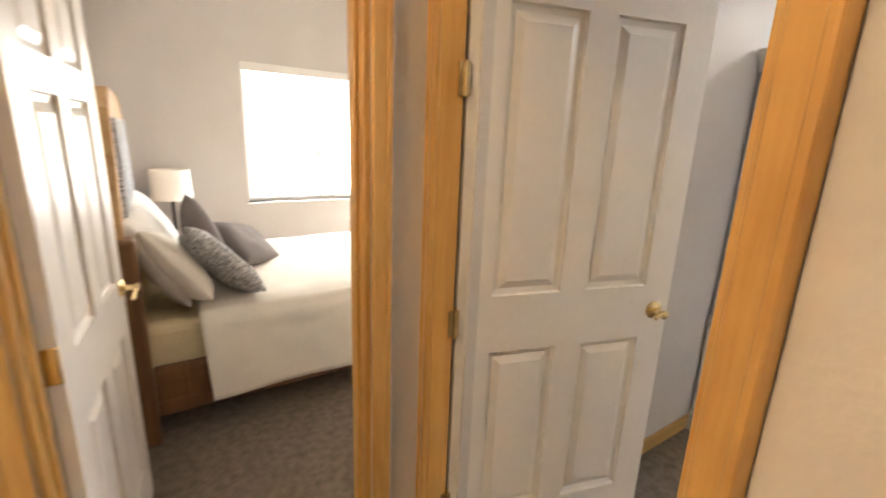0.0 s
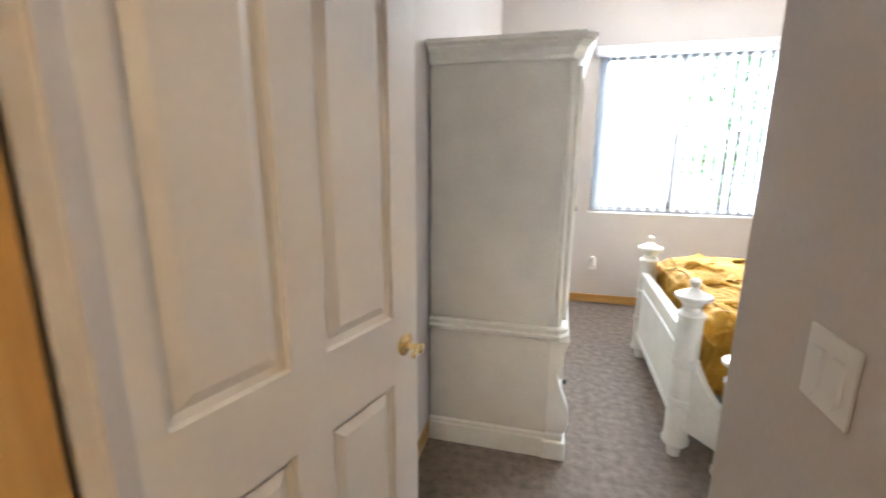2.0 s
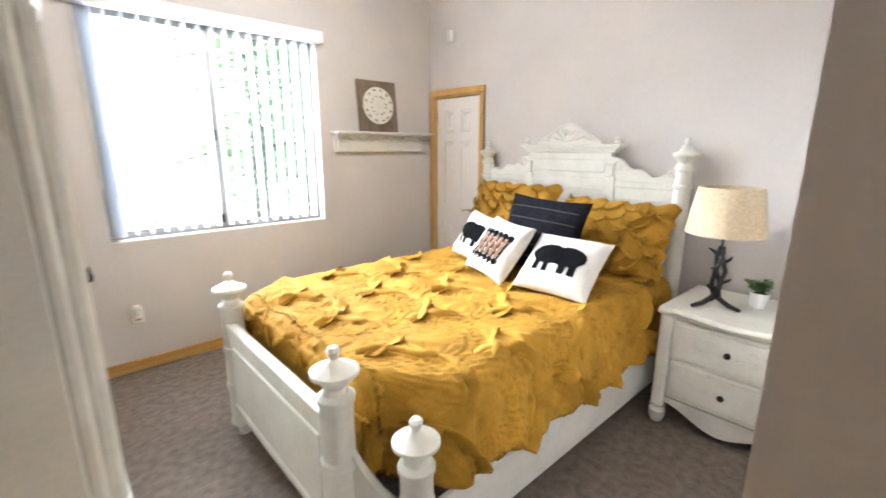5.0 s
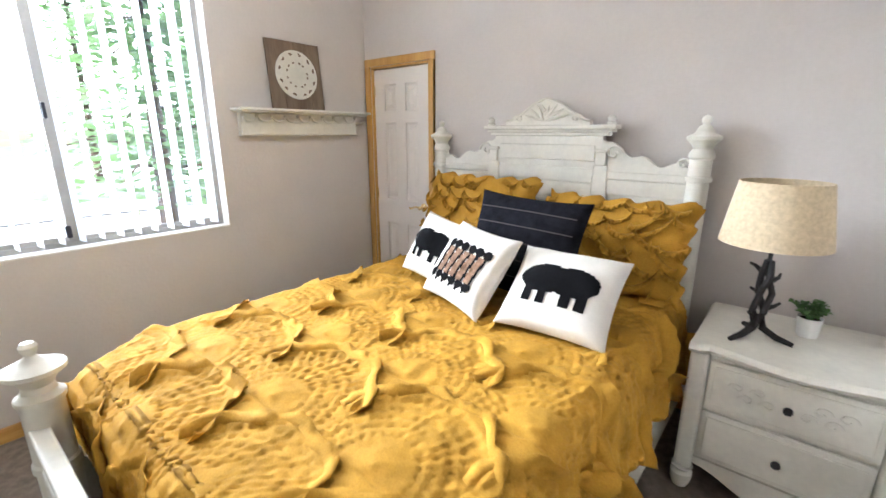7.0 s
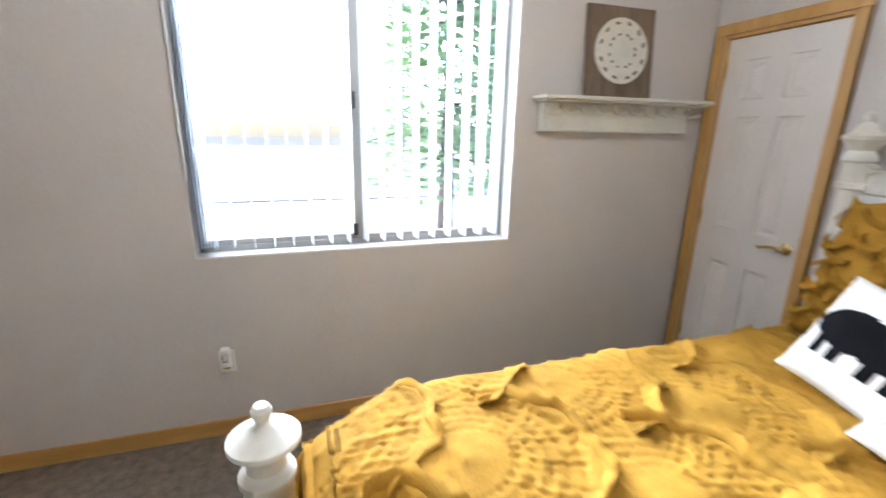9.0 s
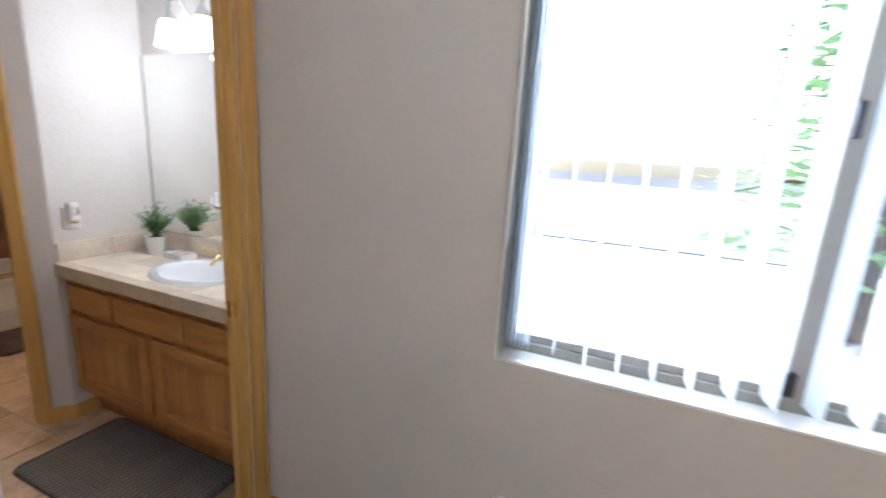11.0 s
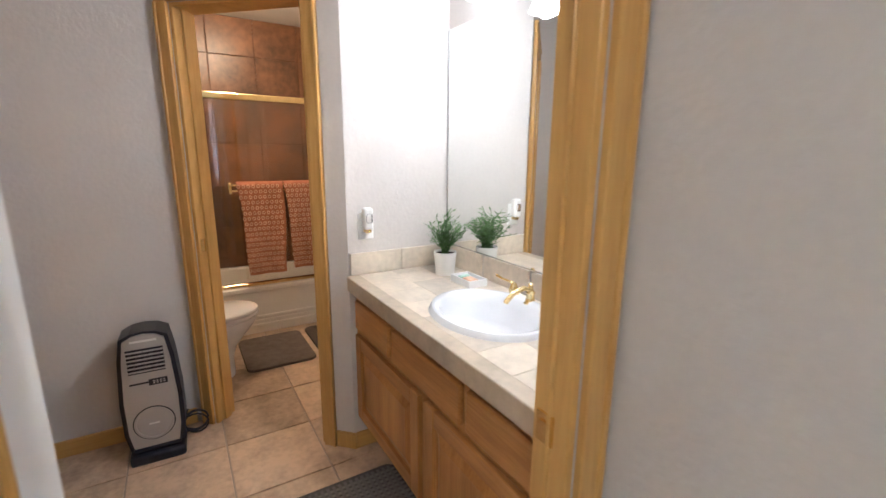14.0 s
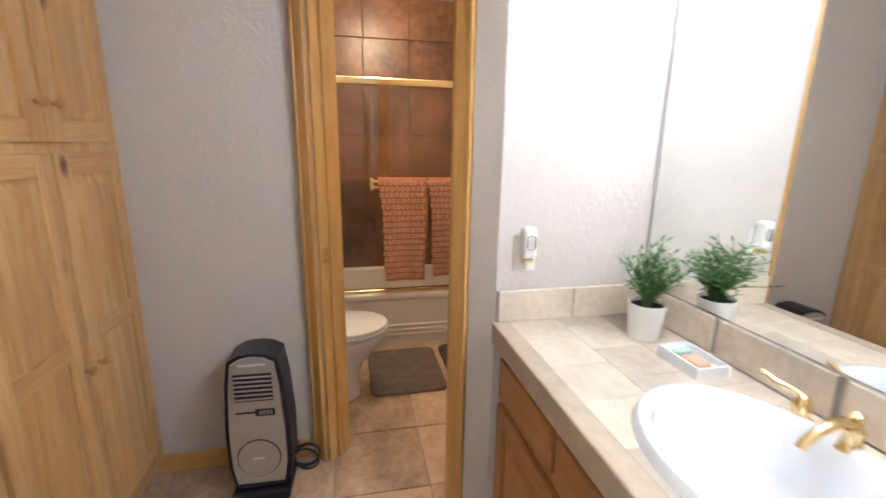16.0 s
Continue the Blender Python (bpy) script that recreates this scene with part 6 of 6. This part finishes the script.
def mat_rug(name, x0, x1, y0, y1, z, t, mt, label, rz=0, weave=False):
    e = thing(name, ((x0 + x1) / 2, (y0 + y1) / 2, z), label, "rug", rz=rz)
    w, d = (x1 - x0) / 2, (y1 - y0) / 2
    bm = bmesh.new()
    out = []
    r = 0.05
    for cx, cy, a0 in ((w - r, d - r, 0), (-w + r, d - r, 90), (-w + r, -d + r, 180), (w - r, -d + r, 270)):
        for k in range(6):
            a = radians(a0 + 18 * k)
            out.append((cx + r * math.cos(a), cy + r * math.sin(a)))
    rings = []
    for zz, s in ((0, 1.0), (t * 0.6, 1.0), (t, 0.985), (t, 0.95)):
        rings.append([bm.verts.new((x * s, y * s, zz)) for x, y in out])
    for a, b in zip(rings, rings[1:]):
        for i in range(len(a)):
            bm.faces.new((a[i], a[(i + 1) % len(a)], b[(i + 1) % len(a)], b[i]))
    bm.faces.new(rings[-1])
    put("rug_body", bm, mt, e, "", True)
    if weave:
        sm = [mat("woven_strand", (0.19, 0.175, 0.16), 0.9, var=0.15, grain=200, bump=0.5), mat("woven_strand_dark", (0.14, 0.13, 0.125), 0.9, var=0.15, grain=200, bump=0.5)]
        for k, (la, lb) in enumerate(((w, d), (d, w))):
            n = int(2 * la / 0.026)
            first = None
            for i in range(1, n):
                p = -la * 0.95 + i * 2 * la * 0.95 / n
                if first is None:
                    s = put("strand", boxes(((-0.006, -lb * 0.95, t * 0.5), (0.006, lb * 0.95, t + 0.002 + 0.001 * k))), sm[k], e)
                    first = s.data
                else:
                    s = new("strand", first)
                    s.parent = e
                s.matrix_basis = pose(p, 0, 0) if k == 0 else pose(0, p, 0, 0, 0, 90)
    return e


mat_rug("bath_mat", -4.0, -3.45, 4.60, 5.05, 0.006, 0.016, MAT, "grey plush bath mat on the tile beside the toilet")
mat_rug("bath_mat", -4.02, -3.55, 5.09, 5.60, 0.006, 0.016, MATD, "dark grey plush bath mat beside the tub")
mat_rug("vanity_mat", -2.225, -1.30, 4.58, 5.055, 0.006, 0.012, WEAVE, "grey woven anti-fatigue mat in front of the vanity", 0, True)
cl = thing("closet_ceiling_light", (-3.75, 4.75, 2.5), "round ceiling light in the water closet", "ceiling light")
put("base", lathe([(0.0, 0), (0.12, 0), (0.12, -0.03), (0.0, -0.03)], 24), BRASS, cl)
put("bowl", lathe([(0.11, -0.03), (0.09, -0.06), (0.0, -0.075)], 24), glow("closet_bowl", (1, 0.8, 0.55), 3.0), cl, "", True)

# ---- guest bedroom ----
gb = thing("guest_bed", (0, 0, 0), "rustic dark wooden bed with log posts and headboard", "bed")
put("post", boxes(((-2.47, -0.20, 0.0), (-2.34, -0.09, 1.05)), bevel=0.015, seg=2), OAKDARK, gb)
put("post", boxes(((-4.02, -0.20, 0.0), (-3.89, -0.09, 1.05)), bevel=0.015, seg=2), OAKDARK, gb)
hb = [(-0.80, 0.4), (-0.80, 1.12), (-0.68, 1.30), (-0.60, 1.62), (-0.45, 1.72), (0.45, 1.72), (0.60, 1.62), (0.68, 1.30), (0.80, 1.12), (0.80, 0.4)]
put("headboard", moved(prism(hb, -0.03, 0.03), Matrix.Translation((-3.18, -0.16, 0))), KNOTTYX, gb, "honey wood headboard")
put("headboard_trim", moved(prism([(-0.56, 1.10), (-0.52, 1.58), (0.52, 1.58), (0.56, 1.10)], 0.03, 0.045), Matrix.Translation((-3.18, -0.16, 0))), FUR, gb, "dark plaid inset")
put("rail", boxes(((-2.44, -0.09, 0.12), (-2.40, 1.98, 0.39)), ((-2.41, -0.09, 0.14), (-2.385, 1.98, 0.21)), ((-2.41, -0.09, 0.30), (-2.392, 1.98, 0.37)), bevel=0.012, seg=2), OAKDARK, gb)
put("rail", boxes(((-3.97, -0.09, 0.18), (-3.92, 1.98, 0.42)), ((-3.97, 1.93, 0.18), (-2.39, 1.98, 0.45)), bevel=0.012, seg=2), OAKDARK, gb)
gm = tagged(put("mattress", boxes(((-3.92, -0.12, 0.30), (-2.44, 1.93, 0.60)), bevel=0.05, seg=3), SHEET), "cream sheeted mattress on the guest bed", "mattress")
qv = thing("quilt", (0, 0, 0), "white quilt draped over the guest bed", "quilt")
vs, fs = [], []
n1, n2 = 60, 60
prof = [(-2.365, 0.17), (-2.37, 0.38), (-2.39, 0.57), (-2.43, 0.632), (-2.52, 0.650), (-3.18, 0.66), (-3.86, 0.650), (-3.94, 0.63), (-3.97, 0.58), (-3.98, 0.35)]
for i in range(n1 + 1):
    y = 0.13 + 1.85 * i / n1
    for j in range(n2 + 1):
        q = j / n2 * (len(prof) - 1)
        a = min(int(q), len(prof) - 2)
        f = q - a
        x, z = (prof[a][k] * (1 - f) + prof[a + 1][k] * f for k in (0, 1))
        h = 0.010 * noise.noise(Vector((x * 4, y * 4, z * 4)))
        vs.append((x + (h + 0.012 * math.sin(y * 8) if j < 12 else 0), y + (0.05 * (0.66 - z) if i == 0 else 0), z + h))
for i in range(n1):
    for j in range(n2):
        k = i * (n2 + 1) + j
        fs.append((k, k + 1, k + n2 + 2, k + n2 + 1))
me = bpy.data.meshes.new("cover")
me.from_pydata(vs, [], fs)
me.materials.append(QUILT)
me.shade_smooth()
o = new("cover", me)
o.parent = qv
so = o.modifiers.new("thickness", "SOLIDIFY")
so.thickness = 0.012
# pillows lean towards +y from the headboard


def at_guest(x, y, z, tilt, turn=0, roll=0):
    return Matrix.Translation((x, y, z)) @ pose(0, 0, 0, 0, 0, 180 + turn) @ pose(0, 0, 0, -tilt, 0, 0) @ pose(0, 0, 0, 0, roll, 0)


pillow("bed_pillow", at_guest(-2.80, 0.10, 0.665, 30), LINEN, 0.70, 0.52, 0.18, 21, "white bed pillow leaning on the guest headboard")
pillow("bed_pillow", at_guest(-3.52, 0.10, 0.665, 30), LINEN, 0.70, 0.52, 0.18, 22, "white bed pillow leaning on the guest headboard")
pillow("bed_pillow", at_guest(-2.66, 0.20, 0.64, 36, 10, 18), QUILT, 0.60, 0.46, 0.18, 23, "cream quilted pillow on the guest bed")
pillow("throw_pillow", at_guest(-2.98, 0.30, 0.72, 18, 10, 30), STRAW, 0.46, 0.42, 0.15, 24, "charcoal satin throw pillow on the guest bed")
pillow("throw_pillow", at_guest(-3.10, 0.60, 0.665, 50, -24, 22), STRAW, 0.46, 0.40, 0.14, 25, "charcoal satin throw pillow on the guest bed")
pillow("throw_pillow", at_guest(-2.62, 0.44, 0.645, 40, 16, 22), FUR, 0.54, 0.50, 0.15, 26, "shaggy grey and white throw pillow on the guest bed")
gl = thing("table_lamp", (-4.22, 0.12, 0.62), "slim table lamp with a white drum shade", "lamp")
put("base", lathe([(0.0, 0), (0.07, 0), (0.07, 0.015), (0.015, 0.03), (0.012, 0.40), (0.0, 0.40)], 20), IRON, gl, "", True)
put("shade", lathe([(0.15, 0.36), (0.14, 0.60), (0.137, 0.60), (0.147, 0.36), (0.15, 0.36)], 32, cap=False), LAMPW, gl, "white drum shade", True)
gt = thing("nightstand", (0, 0, 0), "dark wooden nightstand beside the guest bed", "nightstand")
put("body", boxes(((-4.385, -0.10, 0.06), (-4.02, 0.34, 0.59)), ((-4.395, -0.12, 0.59), (-4.005, 0.36, 0.62)), bevel=0.004), OAKDARK, gt)
for x in (-4.37, -4.06):
    for y in (-0.09, 0.30):
        put("leg", boxes(((x, y, 0), (x + 0.03, y + 0.03, 0.06))), OAKDARK, gt)

# ---- bathroom floor tiles, piece by piece ----
fl = tagged(put("floor_bath", boxes(((-5.0, 2.9, -0.10), (-1.15, 5.84, -0.004)), ((-1.15, 4.165, -0.10), (-1.105, 4.867, -0.004)), ((-1.15, 3.0, -0.10), (-1.116, 4.165, -0.004))), GROUT), "travertine tile bathroom floor", kind="structure")
for i in range(8):
    for j in range(6):
        a, b = -4.35 + 0.40 * i, -3.95 + 0.40 * i
        y0, y1 = 3.61 + 0.40 * j, 4.01 + 0.40 * j
        b, a, y1 = min(b, -1.151), max(a, -4.14), min(y1, 5.72)
        if b - a < 0.03 or y1 - y0 < 0.03:
            continue
        put("tile", boxes(((a + 0.003, y0 + 0.003, -0.008), (b - 0.003, y1 - 0.003, 0.002 + 0.0008 * ((i * 7 + j * 3) % 3))), bevel=0.0025), STONE, fl)
put("threshold", boxes(((-1.15, 4.166, -0.006), (-1.105, 4.866, 0.004)), bevel=0.002), PINEH, fl)
sw_ = tagged(put("wall_shower_tile", boxes(((-4.88, 3.92, 0.38), (-4.872, 5.72, 2.5)), ((-4.88, 3.921, 0.38), (TF, 3.929, 2.5)), ((-4.88, 5.711, 0.38), (TF, 5.719, 2.5))), GROUTD), "brown tiled shower wall", kind="structure")
for i in range(5):
    for j in range(6):
        y0, z0 = 3.935 + 0.36 * i, 0.40 + 0.36 * j
        put("tile", boxes(((-4.8715, y0, z0), (-4.864, min(y0 + 0.354, 5.708), min(z0 + 0.354, 2.495))), bevel=0.002), SLATE, sw_)
for i in range(2):
    for j in range(6):
        x0, z0 = -4.86 + 0.36 * i, 0.40 + 0.36 * j
        for ya, yb in ((3.9292, 3.936), (5.704, 5.7108)):
            put("tile", boxes(((x0, ya, z0), (x0 + 0.354, yb, min(z0 + 0.354, 2.495))), bevel=0.002), SLATE, sw_)
